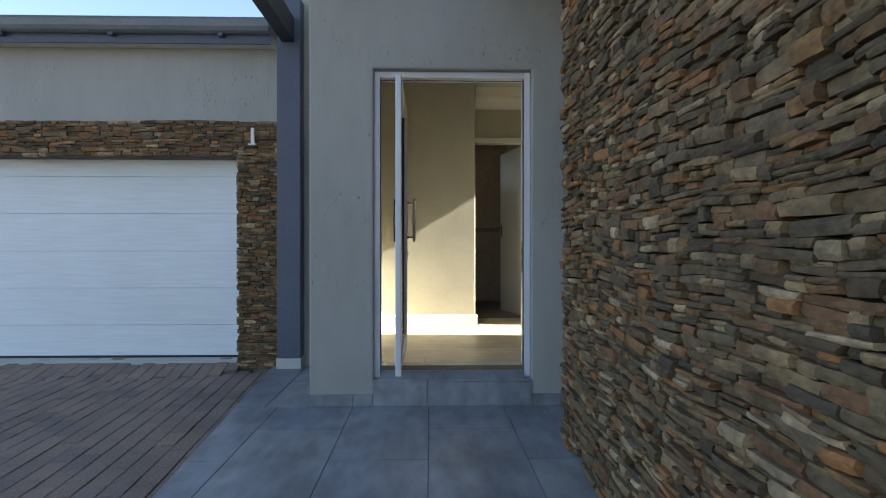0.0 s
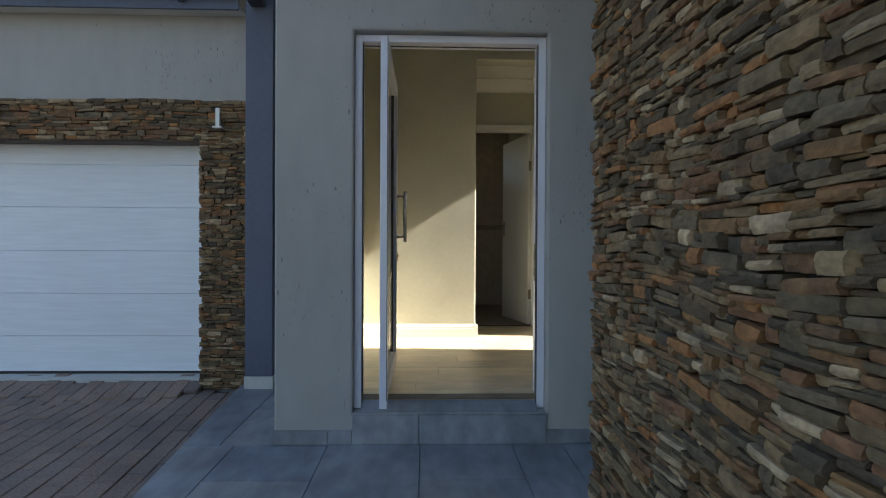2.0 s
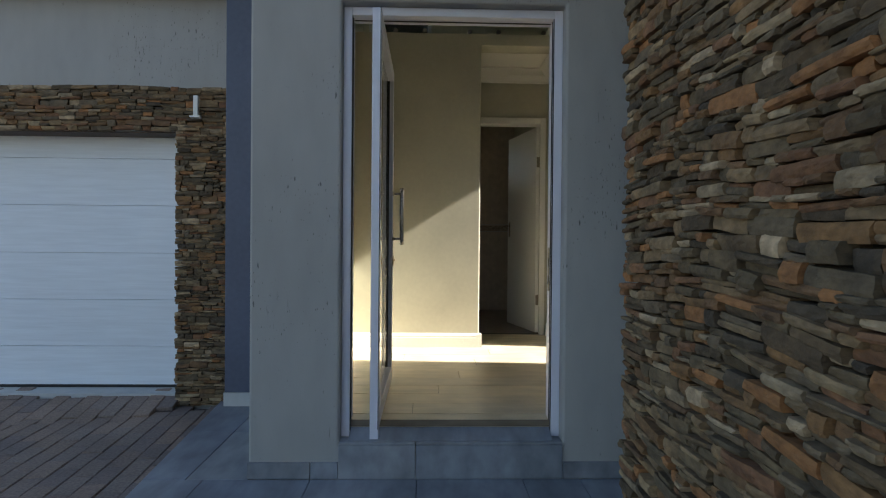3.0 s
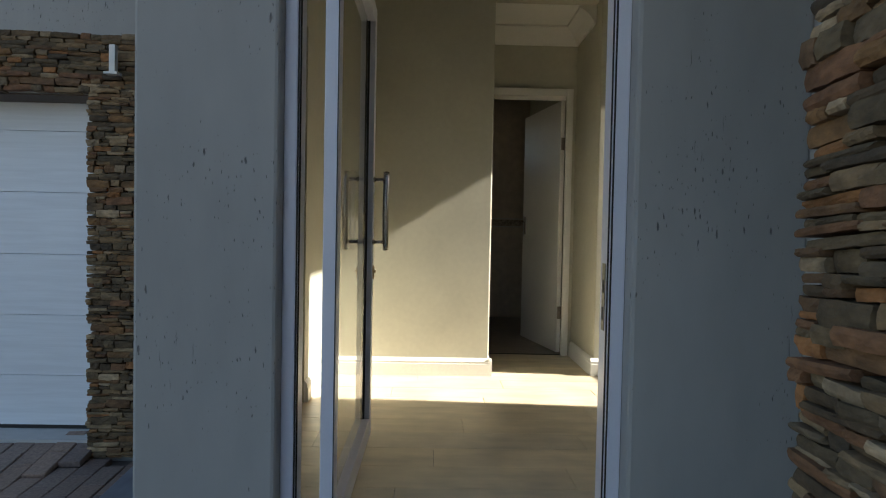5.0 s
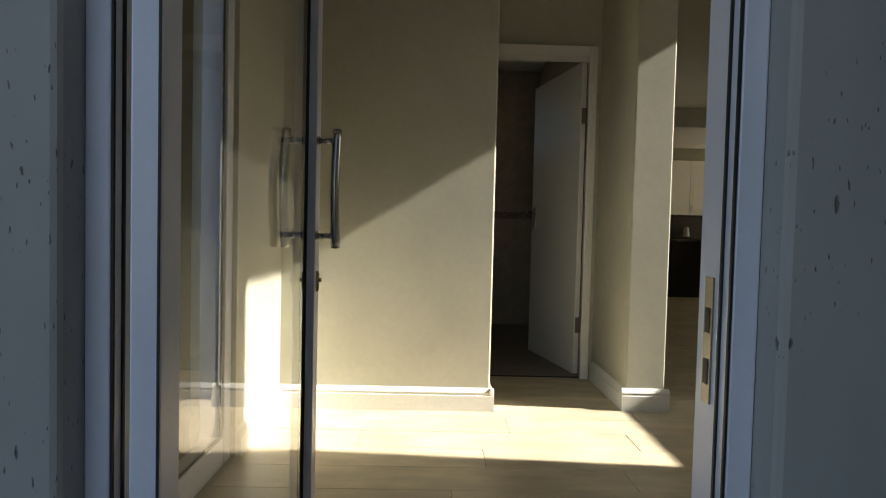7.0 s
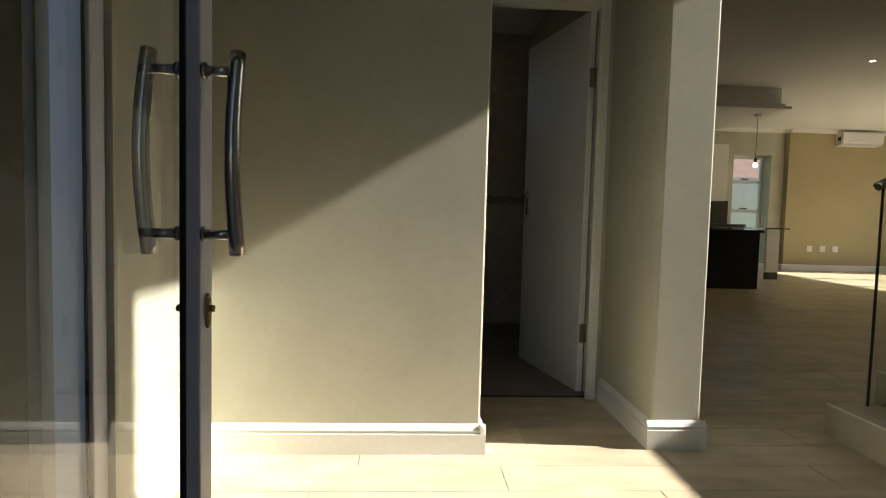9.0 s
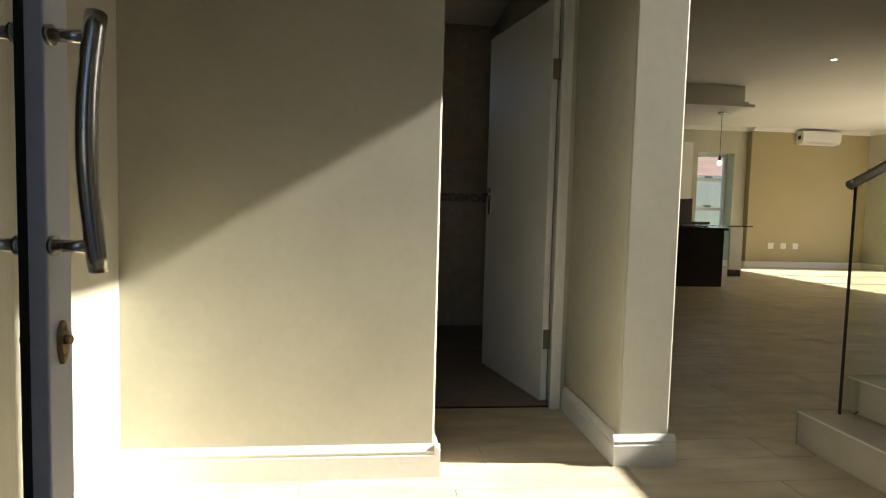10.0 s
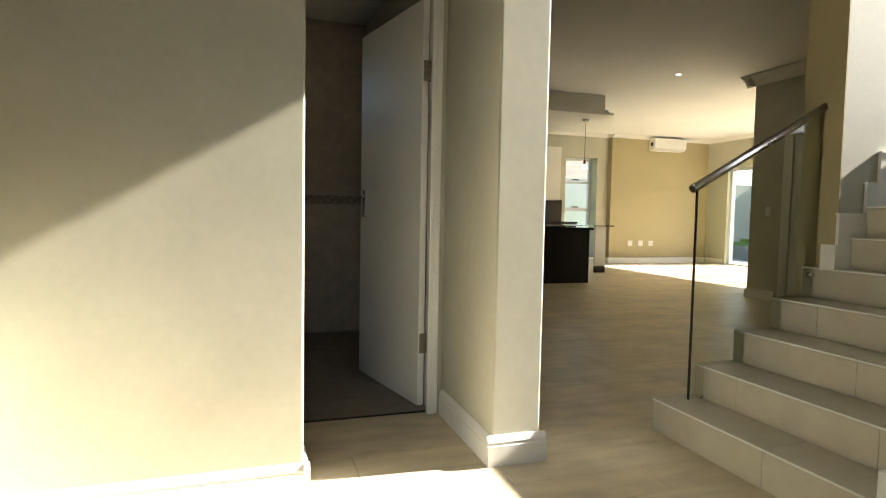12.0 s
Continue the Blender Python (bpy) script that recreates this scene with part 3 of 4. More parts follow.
moulding("baseboard", SKIRT, [((-0.125, 5.46, 0), (0.982, 5.46, 0), (0, -1, 0)), ((0.96, 5.4385, 0), (0.96, 5.65, 0), (1, 0, 0)),
                              ((-0.125, 4.802, 0), (-0.125, 5.438, 0), (1, 0, 0)),
                              ((1.660, 5.51, 0), (1.912, 5.51, 0), (0, -1, 0)), ((1.682, 5.511, 0), (1.682, 6.13, 0), (-1, 0, 0)), ((1.89, 5.511, 0), (1.89, 14.9, 0), (1, 0, 0)),
                              ((8.18, FAR, 0), (10.8, FAR, 0), (0, -1, 0)), ((7.35, KB, 0), (8.18, KB, 0), (0, -1, 0)), ((8.202, FAR, 0), (8.202, KB, 0), (-1, 0, 0)), ((10.8, 13.8, 0), (10.8, FAR, 0), (-1, 0, 0)), ((6.85, 8.9, 0), (6.85, 9.32, 0), (-1, 0, 0)),
                              ((6.85, 5.66, 0), (6.85, 7.9, 0), (-1, 0, 0))],
         WHITE, "white moulded skirting board along the walls", "baseboard")
moulding("cornice", CORNICE, [((0.5, 6.15, 2.549), (1.682, 6.15, 2.549), (0, -1, 0)), ((1.682, 5.65, 2.549), (1.682, 6.15, 2.549), (-1, 0, 0))], CEIL, "white coved cornice in the alcove", "cornice")
moulding("cornice_living", [(o * 0.9, u * 0.6) for o, u in CORNICE], [((8.2, FAR, 2.819), (10.8, FAR, 2.819), (0, -1, 0)), ((10.8, 9.3, 2.819), (10.8, FAR, 2.819), (-1, 0, 0)),
                                     ((1.89, KB, 2.819), (8.2, KB, 2.819), (0, -1, 0)), ((8.202, FAR, 2.819), (8.202, KB, 2.819), (-1, 0, 0))],
         CEIL, "white coved cornice in the living room", "cornice")

moulding("cornice_corner", [(o * 1.15, u * 1.1) for o, u in CORNICE], [((6.85, 5.74, 2.818), (6.85, 9.43, 2.818), (-1, 0, 0)), ((6.72, 9.3, 2.818), (10.7, 9.3, 2.818), (0, 1, 0))],
         CEIL, "white coved cornice round the wall corner", "cornice")

# cloakroom door
door_casing = thing("door_casing", "white moulded casing round the cloakroom door", "door frame", (1.24, 6.15, 0))
for name, b in (("casing", (0.36, 0.412, -0.022, 0, 0, 2.095)), ("casing", (-0.45, -0.40, -0.022, 0, 0, 2.095)), ("casing_head", (-0.40, 0.36, -0.022, 0, 2.035, 2.095)),
                ("lining", (0.389, 0.40, 0.001, 0.131, 0, 2.05)), ("lining", (-0.40, -0.38, 0.001, 0.131, 0, 2.05)), ("lining", (-0.38, 0.389, 0.001, 0.131, 2.035, 2.05))):
    part(name, boxes(b), WHITE, door_casing, bevel=0.004)
for x in (0.372, 0.386):
    part("bead", boxes((x, x + 0.006, -0.027, -0.0222, 0, 2.06)), WHITE, door_casing)
cloak_door = thing("cloakroom_door", "white flush wooden door ajar into the cloakroom", "door", (1.584, 6.245, 0.006))
cloak_door.rotation_euler = (0, 0, radians(-77))
part("leaf", boxes((-0.76, 0.0, 0.0, 0.036, 0, 2.025)), WHITE, cloak_door, bevel=0.003)
for z in (0.32, 1.68):
    part("hinge", boxes((-0.004, 0.004, 0.006, 0.047, z - 0.05, z + 0.05)), BRASSGREY, cloak_door, "worn nickel hinge")
lever = part("handle_plate", boxes((-0.72, -0.68, -0.006, -0.0005, 0.95, 1.11)), STEEL, cloak_door, bevel=0.002)
bm = bmesh.new()
tube(bm, [(-0.70, -0.006, 1.07), (-0.70, -0.05, 1.07), (-0.60, -0.052, 1.07)], 0.009)
part("lever", bm, STEEL, lever)
lever2 = part("handle_plate", boxes((-0.72, -0.68, 0.0365, 0.042, 0.95, 1.11)), STEEL, cloak_door, bevel=0.002)
bm = bmesh.new()
tube(bm, [(-0.70, 0.042, 1.07), (-0.70, 0.09, 1.07), (-0.60, 0.092, 1.07)], 0.009)
part("lever", bm, STEEL, lever2)
structure("cloakroom_floor", [(0.4, 1.66, 6.175, 8.2, -0.008, 0.003)], WCFLOOR, "dark taupe tiled cloakroom floor", "floor")
structure("floor_strip", [(0.862, 1.62, 6.16, 6.1745, 0.0005, 0.006)], DARKMETAL, "thin dark strip between planks and tiles", "trim")
tagged(part("border_trim", boxes((0.401, 1.65, 8.186, 8.198, 1.035, 1.045), (0.401, 1.65, 8.186, 8.198, 1.125, 1.135)), YARDWALL), "thin pale trim strips along the mosaic border", "tile trim", kind="structure")
border = tagged(part("tile_border", boxes((0.401, 1.65, 8.19, 8.199, 1.05, 1.12), (0.401, 0.41, 6.3, 8.19, 1.05, 1.12)), MOSAIC), "pebble mosaic border strip on the tiled wall", "tile border", kind="structure")

# glazed side door in the hall
side_door = thing("side_door", "white aluminium framed glass side panel in the hall, closed", "door", (-0.195, 4.24, 0))
for name, b in (("jamb", (-0.05, 0.052, 0.488, 0.558, 0, 2.05)), ("jamb", (-0.05, 0.052, -0.558, -0.50, 0, 2.05)), ("head", (-0.05, 0.052, -0.50, 0.488, 1.98, 2.05)), ("bottom_rail", (-0.03, 0.050, -0.50, 0.488, 0, 0.108))):
    part(name, boxes(b), ALU, side_door, bevel=0.004)
for b in ((0.036, 0.041, -0.499, 0.487, 0.1085, 0.114), (0.036, 0.041, 0.481, 0.4875, 0.1142, 1.979), (0.036, 0.041, -0.4995, -0.493, 0.1142, 1.979)):
    part("gasket", boxes(b), BLACK, side_door)
p = part("pane", boxes((0.028, 0.034, -0.499, 0.487, 0.1085, 1.979)), GLASS, side_door, "dark reflective door glass")
# Added dark sheet: paints the darkness seen through the pane.
part("added_sheet", boxes((-0.045, -0.03, -0.499, 0.36, 0.0, 1.97)), SHADESHEET, side_door, "added dark sheet for the darkness behind the glass")

# ---- stairs ----
RISE, SX = 0.151, 2.558
GOING = (0.0, 0.224, 0.449, 0.669, 0.862, 0.952, 1.042, 1.13)
staircase = thing("staircase", "cream tiled staircase rising from the hall", "staircase", (SX, 5.1, 0))
for k in range(7):
    x0, x1 = GOING[k], GOING[k + 1]
    yb = 0.56 if k < 5 else 0.399
    y_a = -0.47
    part("step_core", boxes((x0 + 0.012, x1 + 0.012, y_a + 0.005, yb - 0.004, max(0.0, (k - 1) * RISE), (k + 1) * RISE - 0.0125)), STEPTILE, staircase)
    cuts = [y_a, yb - 0.60, yb]
    if k % 2:
        cuts = [y_a, yb - 0.85, yb - 0.25, yb]
    for c0, c1 in zip(cuts, cuts[1:]):
        part("riser_tile", boxes((x0, x0 + 0.011, c0 + 0.0012, c1 - 0.0012, k * RISE + 0.001, (k + 1) * RISE - 0.0135)), STEPTILE, staircase)
        part("tread_tile", boxes((x0 - 0.004, x1 - 0.001, c0 + 0.0012, c1 - 0.0012, (k + 1) * RISE - 0.012, (k + 1) * RISE)), STEPTILE, staircase, bevel=0.002)
    part("nosing_trim", boxes((x0 - 0.007, x0 - 0.0042, y_a, yb, (k + 1) * RISE - 0.008, (k + 1) * RISE - 0.001)), WHITE, staircase, "pale tile edge trim")
for x0, x1, z0, z1 in ((0.866, 1.036, 5 * RISE, 6 * RISE + 0.107), (1.0362, 1.118, 6 * RISE, 7 * RISE + 0.107), (1.1182, 1.60, 7 * RISE, 8 * RISE + 0.107)):
    part("stepped_skirting", boxes((x0, x1, 0.383, 0.3985, z0, z1)), WHITE, staircase, "white stepped skirting")
    part("skirting_cap", boxes((x0 - 0.006, x1 - 0.006, 0.379, 0.3988, z1 + 0.0002, z1 + 0.010)), WHITE, staircase)
for k in range(5):
    part("side_tile", boxes((GOING[k], 0.86, 0.5605, 0.566, k * RISE, (k + 1) * RISE)), STEPTILE, staircase)
part("landing", boxes((GOING[7] + 0.012, 1.63, -0.47, 0.399, 0.0, 7 * RISE)), STEPTILE, staircase)
part("end_skirting", boxes((0.853, 0.865, 0.384, 0.460, 5 * RISE, 5 * RISE + 0.116)), WHITE, staircase, "white skirting on the wall end")

balustrade = thing("glass_balustrade", "frameless glass balustrade with a round steel handrail", "balustrade", (2.70, 5.60, 0))
bm = bmesh.new()
gl = [(0.0, 0.11), (0.74, 0.58), (0.74, 1.525), (0.0, 1.115)]
r1 = [bm.verts.new((x, -0.006, z)) for x, z in gl]
r2 = [bm.verts.new((x, 0.006, z)) for x, z in gl]
bm.faces.new(r1)
bm.faces.new(r2[::-1])
for i in range(4):
    bm.faces.new((r1[i], r1[(i + 1) % 4], r2[(i + 1) % 4], r2[i]))
g = part("glass_panel", bm, BALUSTRADE, balustrade, "greenish toughened glass panel")
g.visible_shadow = False
part("edge_strip", boxes((-0.0045, -0.0005, -0.0065, 0.0065, 0.147, 1.115)), DARKMETAL, balustrade, "dark glass edge")
bm = bmesh.new()
tube(bm, [(-0.03, 0, 1.115), (0.0, 0, 1.131), (0.745, 0, 1.541)], 0.0195, 20)
part("handrail", bm, STEEL, balustrade, "round brushed steel handrail")
bm = bmesh.new()
tube(bm, [(0.70, -0.016, 0.72), (0.70, 0.016, 0.72)], 0.012, 16)
part("glass_clamp", bm, STEEL, balustrade)
structure("stair_plinth", [(2.50, 4.2, 3.70, 4.62, 0.0, 0.27)], WHITE, "low white plinth beside the stairs", "plinth", bevel=0.004)

stair_window = thing("stair_window", "tall white framed stairwell window", "window", (4.3, 5.109, 1.564))
for b in ((-0.04, 0.04, -0.511, -0.508, 0, 1.91), (-0.04, 0.04, 0.461, 0.511, 0, 1.91)):
    part("frame_side", boxes(b), ALU, stair_window)

# ---- living room and kitchen ----
ac = thing("air_conditioner", "white wall mounted air conditioner unit", "air conditioner", (9.57, FAR - 0.001, 2.50))
bm = bmesh.new()
pr = [(0, 0), (-0.16, 0.02), (-0.20, 0.07), (-0.205, 0.24), (-0.19, 0.275), (0, 0.28)]
r1 = [bm.verts.new((-0.42, y, z)) for y, z in pr]
r2 = [bm.verts.new((0.42, y, z)) for y, z in pr]
bm.faces.new(r1)
bm.faces.new(r2[::-1])
for i in range(len(pr)):
    bm.faces.new((r1[i], r2[i], r2[(i + 1) % len(pr)], r1[(i + 1) % len(pr)]))
part("casing", bm, WHITE, ac, bevel=0.01)
part("air_flap", boxes((-0.38, 0.38, -0.195, -0.15, 0.012, 0.02)), WHITE, ac)
part("end_cap", boxes((-0.424, -0.4205, -0.14, -0.06, 0.10, 0.18)), DARKMETAL, ac)
for x in (8.74, 9.015, 9.285):
    o = thing("wall_socket", "white plastic wall socket plate", "wall socket", (x, FAR, 0.44), "sockets on the feature wall")
    part("plate", boxes((-0.06, 0.06, -0.012, -0.001, -0.06, 0.06)), WHITE, o, bevel=0.003)
    part("insert", boxes((-0.03, 0.03, -0.015, -0.0122, -0.03, 0.03)), WHITE, o)
sw = thing("light_switch", "white plastic light switch plate on the khaki wall", "light switch", (6.849, 9.02, 1.1))
part("plate", boxes((-0.012, -0.001, -0.04, 0.04, -0.06, 0.06)), WHITE, sw, bevel=0.003)
part("rocker", boxes((-0.016, -0.0122, -0.015, 0.015, -0.025, 0.025)), WHITE, sw)
side_casing = thing("door_casing", "white door casing on the khaki living room wall", "door frame", (6.849, 8.4, 0))
for b in ((-0.03, 0, 0.30, 0.42, 0, 2.1), (-0.03, 0, -0.5, -0.40, 0, 2.1), (-0.03, 0, -0.4, 0.30, 2.0, 2.1)):
    part("casing", boxes(b), WHITE, side_casing, bevel=0.004)
part("leaf", boxes((-0.012, -0.001, -0.40, 0.30, 0.005, 2.0)), WHITE, side_casing)

island = thing("kitchen_island", "black gloss kitchen island with granite top", "kitchen island", (4.2, 11.4, 0))
part("body", boxes((-1.7, 1.40, -0.36, 0.40, 0.0, 0.80)), BLACKUNIT, island, bevel=0.003)
part("worktop", boxes((-1.75, 1.44, -0.40, 0.45, 0.80, 0.835)), GRANITE, island, bevel=0.003)
bar = thing("glass_bar_top", "raised glass breakfast bar top on the island", "bar top", (5.1, 11.45, 0.836))
part("glass_top", boxes((-0.9, 0.92, -0.42, 0.45, 0.02, 0.035)), BALUSTRADE, bar, bevel=0.002)
for x in (-0.6, 0.3):
    bm = bmesh.new()
    tube(bm, [(x, 0, 0), (x, 0, 0.02)], 0.03)
    part("spacer", bm, STEEL, bar)
leg = thing("island_end_panel", "white island end panel with dark kick plate", "panel", (6.62, 12.45, 0))
part("panel", boxes((-0.02, 0.20, -0.02, 0.02, 0.12, 0.84)), WHITE, leg)
part("kick_plate", boxes((-0.02, 0.20, -0.015, 0.015, 0, 0.12)), BLACKUNIT, leg)
cnt = thing("kitchen_counter", "black base cabinets along the back kitchen wall", "kitchen cabinet", (4.45, 14.15, 0))
part("body", boxes((-2.6, 2.6, -0.30, 0.345, 0.1, 0.86)), BLACKUNIT, cnt)
part("plinth", boxes((-2.6, 2.6, -0.24, 0.345, 0, 0.1)), BLACKUNIT, cnt)
part("worktop", boxes((-2.62, 2.62, -0.33, 0.347, 0.86, 0.90)), GRANITE, cnt)
part("backsplash", boxes((-2.62, 2.62, 0.335, 0.3475, 0.901, 1.36)), BLACKUNIT, cnt)
for k in range(5):
    cb = thing("wall_cabinet", "white panelled wall cabinet over the kitchen counter", "kitchen cabinet", (4.60 + 0.5 * k, 14.33, 1.345), "white wall cabinets")
    part("body", boxes((-0.248, 0.248, -0.15, 0.165, 0, 1.10)), WHITE, cb)
    d = part("door", boxes((-0.245, 0.245, -0.17, -0.151, 0.003, 1.097)), WHITE, cb, bevel=0.003)
    part("door_panel", boxes((-0.18, 0.18, -0.176, -0.1705, 0.07, 1.03)), WHITE, d, bevel=0.002)
    bm = bmesh.new()
    tube(bm, [(-0.21, -0.195, 0.08), (-0.21, -0.195, 0.2)], 0.006, 8)
    part("handle", bm, STEEL, d)
kettle = thing("kettle", "small steel kettle on the back counter", "kettle", (5.80, 14.15, 0.90))
bm = bmesh.new()
bmesh.ops.create_cone(bm, cap_ends=True, segments=20, radius1=0.09, radius2=0.06, depth=0.2, matrix=Matrix.Translation((0, 0, 0.1)))
part("body", bm, STEEL, kettle)
structure("ceiling_bulkhead", [(2.6, 5.80, 11.05, 12.9, 2.60, 2.819), (2.6, 5.835, 11.01, 12.94, 2.555, 2.5995), (2.6, 5.89, 10.95, 13.0, 2.515, 2.5545)], CEIL, "white dropped ceiling bulkhead over the island", "bulkhead", bevel=0.006)
pend = thing("pendant_lamp", "bare bulb pendant lamp on a thin cord", "pendant lamp", (5.69, 11.40, 2.514))
bm = bmesh.new()
tube(bm, [(0, 0, -0.03), (0, 0, 0)], 0.05, 16)
part("ceiling_rose", bm, STEEL, pend)
bm = bmesh.new()
tube(bm, [(0, 0, -0.64), (0, 0, -0.03)], 0.004, 8)
part("cord", bm, DARKMETAL, pend)
bm = bmesh.new()
tube(bm, [(0, 0, -0.70), (0, 0, -0.635)], 0.02, 12)
part("lamp_holder", bm, BLACK, pend)
bm = bmesh.new()
bmesh.ops.create_uvsphere(bm, u_segments=16, v_segments=10, radius=0.032, matrix=Matrix.Translation((0, 0, -0.735)) @ Matrix.Diagonal((1, 1, 1.25, 1)))
part("bulb", bm, BULB, pend, "clear glowing filament bulb")
for x, y in ((5.88, 9.58),):
    dl = thing("downlight", "small round recessed ceiling downlight", "downlight", (x, y, 2.82), "ceiling downlights")
    bm = bmesh.new()
    tube(bm, [(0, 0, -0.008), (0, 0, 0)], 0.045, 20)
    part("trim_ring", bm, WHITE, dl)
    bm = bmesh.new()
    tube(bm, [(0, 0, -0.012), (0, 0, -0.0085)], 0.028, 16)
    part("lens", bm, BULB, dl)

back_window = thing("back_window", "tall white framed kitchen window with horizontal bars", "window", (7.54, KB + 0.28, 0.10), kind="structure")
for name, b in (("frame", (-0.39, -0.33, -0.03, 0.03, 0, 2.20)), ("frame", (0.33, 0.39, -0.03, 0.03, 0, 2.20)), ("bar", (-0.33, 0.33, -0.03, 0.03, 1.03, 1.10)), ("bar", (-0.33, 0.33, -0.03, 0.03, 1.64, 1.70)),
                ("bar", (-0.33, 0.33, -0.03, 0.03, 0, 0.06)), ("bar", (-0.33, 0.33, -0.03, 0.03, 2.14, 2.20))):
    part(name, boxes(b), ALU, back_window, bevel=0.004)
for z0, z1 in ((0.06, 1.03), (1.10, 1.64), (1.70, 2.14)):
    part("pane", boxes((-0.33, 0.33, -0.003, 0.003, z0, z1)), TINTED, back_window)
for z in (1.12, 1.72):
    part("latch", boxes((-0.08, 0.08, -0.05, -0.031, z - 0.01, z + 0.018)), DARKMETAL, back_window)
sliding_door = thing("sliding_door", "white framed glass sliding doors to the garden", "door", (10.9, 11.97, 0), kind="structure")
for y in (-2.57, -1.75, -0.6, 0.55, 1.70):
    part("stile", boxes((-0.05, 0.05, y, y + 0.07, 0, 2.15)), ALU, sliding_door)
part("head", boxes((-0.05, 0.05, -2.50, 1.70, 2.08, 2.15)), ALU, sliding_door)
part("track", boxes((-0.05, 0.05, -2.50, 1.70, -0.009, 0.03)), ALU, sliding_door)
for y in (-2.50, -1.68, -0.53, 0.62):
    q = part("pane", boxes((-0.003, 0.003, y, y + (0.75 if y < -2 else 1.08), 0.03, 2.08)), TINTED, sliding_door)
    q.visible_shadow = False
structure("patio", [(11.2, 13.99, 2, 24, -0.4, -0.12)], YARDWALL, "concrete patio outside the sliding doors", "patio")
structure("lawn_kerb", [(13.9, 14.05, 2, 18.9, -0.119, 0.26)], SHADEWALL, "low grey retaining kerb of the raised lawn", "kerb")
structure("lawn", [(14.06, 16.5, 2, 18.95, -0.4, 0.27), (16.51, 19, 2, 18.95, -0.4, 0.38), (19.01, 21.5, 2, 18.95, -0.4, 0.49), (21.51, 23.95, 2, 18.95, -0.4, 0.60), (1.0, 11.2, 15.4, 24, -0.4, -0.12)], LAWN, "bright green garden lawn", "lawn")
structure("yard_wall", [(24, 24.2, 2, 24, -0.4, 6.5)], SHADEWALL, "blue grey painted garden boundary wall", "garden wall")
structure("yard_wall_back", [(1.0, 23.9, 19.0, 19.2, -0.4, 2.2)], YARDWALL, "pale plastered boundary wall behind the house", "garden wall")
structure("house_back", [(10.805, 11.1, 14.565, 14.9, -0.4, 3.4), (1.66, 10.8, 14.83, 14.9, 2.85, 3.4), (8.21, 10.8, 14.565, 14.82, 0, 2.82)], PLASTER_OUT, "plain outside back of the house")

neighbour = thing("house", "neighbouring house with pale walls and a brown tiled roof", "house", (13.0, 30.0, -0.4))
part("wall", boxes((-6.0, 8.0, 0.0, 6.0, 0, 3.3)), YARDWALL, neighbour)
bm = bmesh.new()
ridge = [bm.verts.new(c) for c in ((-6.5, -0.5, 3.2), (8.5, -0.5, 3.2), (8.5, 6.5, 3.2), (-6.5, 6.5, 3.2), (-4.0, 3.0, 5.2), (6.0, 3.0, 5.2))]
for f in ((0, 1, 5, 4), (1, 2, 5), (2, 3, 4, 5), (3, 0, 4), (3, 2, 1, 0)):
    bm.faces.new([ridge[k] for k in f])
part("roof", bm, ROOFTILE, neighbour, "brown tiled hipped roof")

# ---- pieces: tiles, pavers, planks, stones ----


def mesh_of(bm, name, mat):
    bmesh.ops.recalc_face_normals(bm, faces=bm.faces)
    me = bpy.data.meshes.new(name)
    bm.to_mesh(me)
    bm.free()
    me.materials.append(mat)
    return me


def slab_mesh(name, mat, lx, ly, h, bev):
    """A slab with chamfered top edges, top at z = 0, centred."""
    bm = bmesh.new()
    a = [bm.verts.new((sx * lx / 2, sy * ly / 2, -h)) for sx, sy in ((-1, -1), (1, -1), (1, 1), (-1, 1))]
    b = [bm.verts.new((sx * lx / 2, sy * ly / 2, -bev)) for sx, sy in ((-1, -1), (1, -1), (1, 1), (-1, 1))]
    c = [bm.verts.new((sx * (lx / 2 - bev), sy * (ly / 2 - bev), 0)) for sx, sy in ((-1, -1), (1, -1), (1, 1), (-1, 1))]
    for p, q in ((a, b), (b, c)):
        for i in range(4):
            bm.faces.new((p[i], p[(i + 1) % 4], q[(i + 1) % 4], q[i]))
    bm.faces.new(c)
    return mesh_of(bm, name, mat)


def put(name, me, parent, m):
    ob = new(name, me)
    ob.parent = parent
    ob.matrix_basis = m
    return ob


rng = random.Random(7)
porch = bpy.data.objects["porch_slab"]


def clip_left(pts):
    """Keep what lies right of the porch edge."""
    out = []
    for (ax, ay), (bx, by) in zip(pts, pts[1:] + pts[:1]):
        da, db = ax - porch_edge(ay), bx - porch_edge(by)
        if da >= 0:
            out.append((ax, ay))
        if da * db < 0:
            k = da / (da - db)
            out.append((ax + (bx - ax) * k, ay + (by - ay) * k))
    return out


def floor_tile(x0, x1, y0, y1):
    pts = clip_left([(x0, y0), (x1, y0), (x1, y1), (x0, y1)])
    if len(pts) > 2 and x1 - x0 > 0.03 and y1 - y0 > 0.03:
        part("floor_tile", poly_slab(pts, PORCH - 0.012, PORCH + rng.uniform(-0.0006, 0.0006)), PORCHTILE, porch, bevel=0.0015)


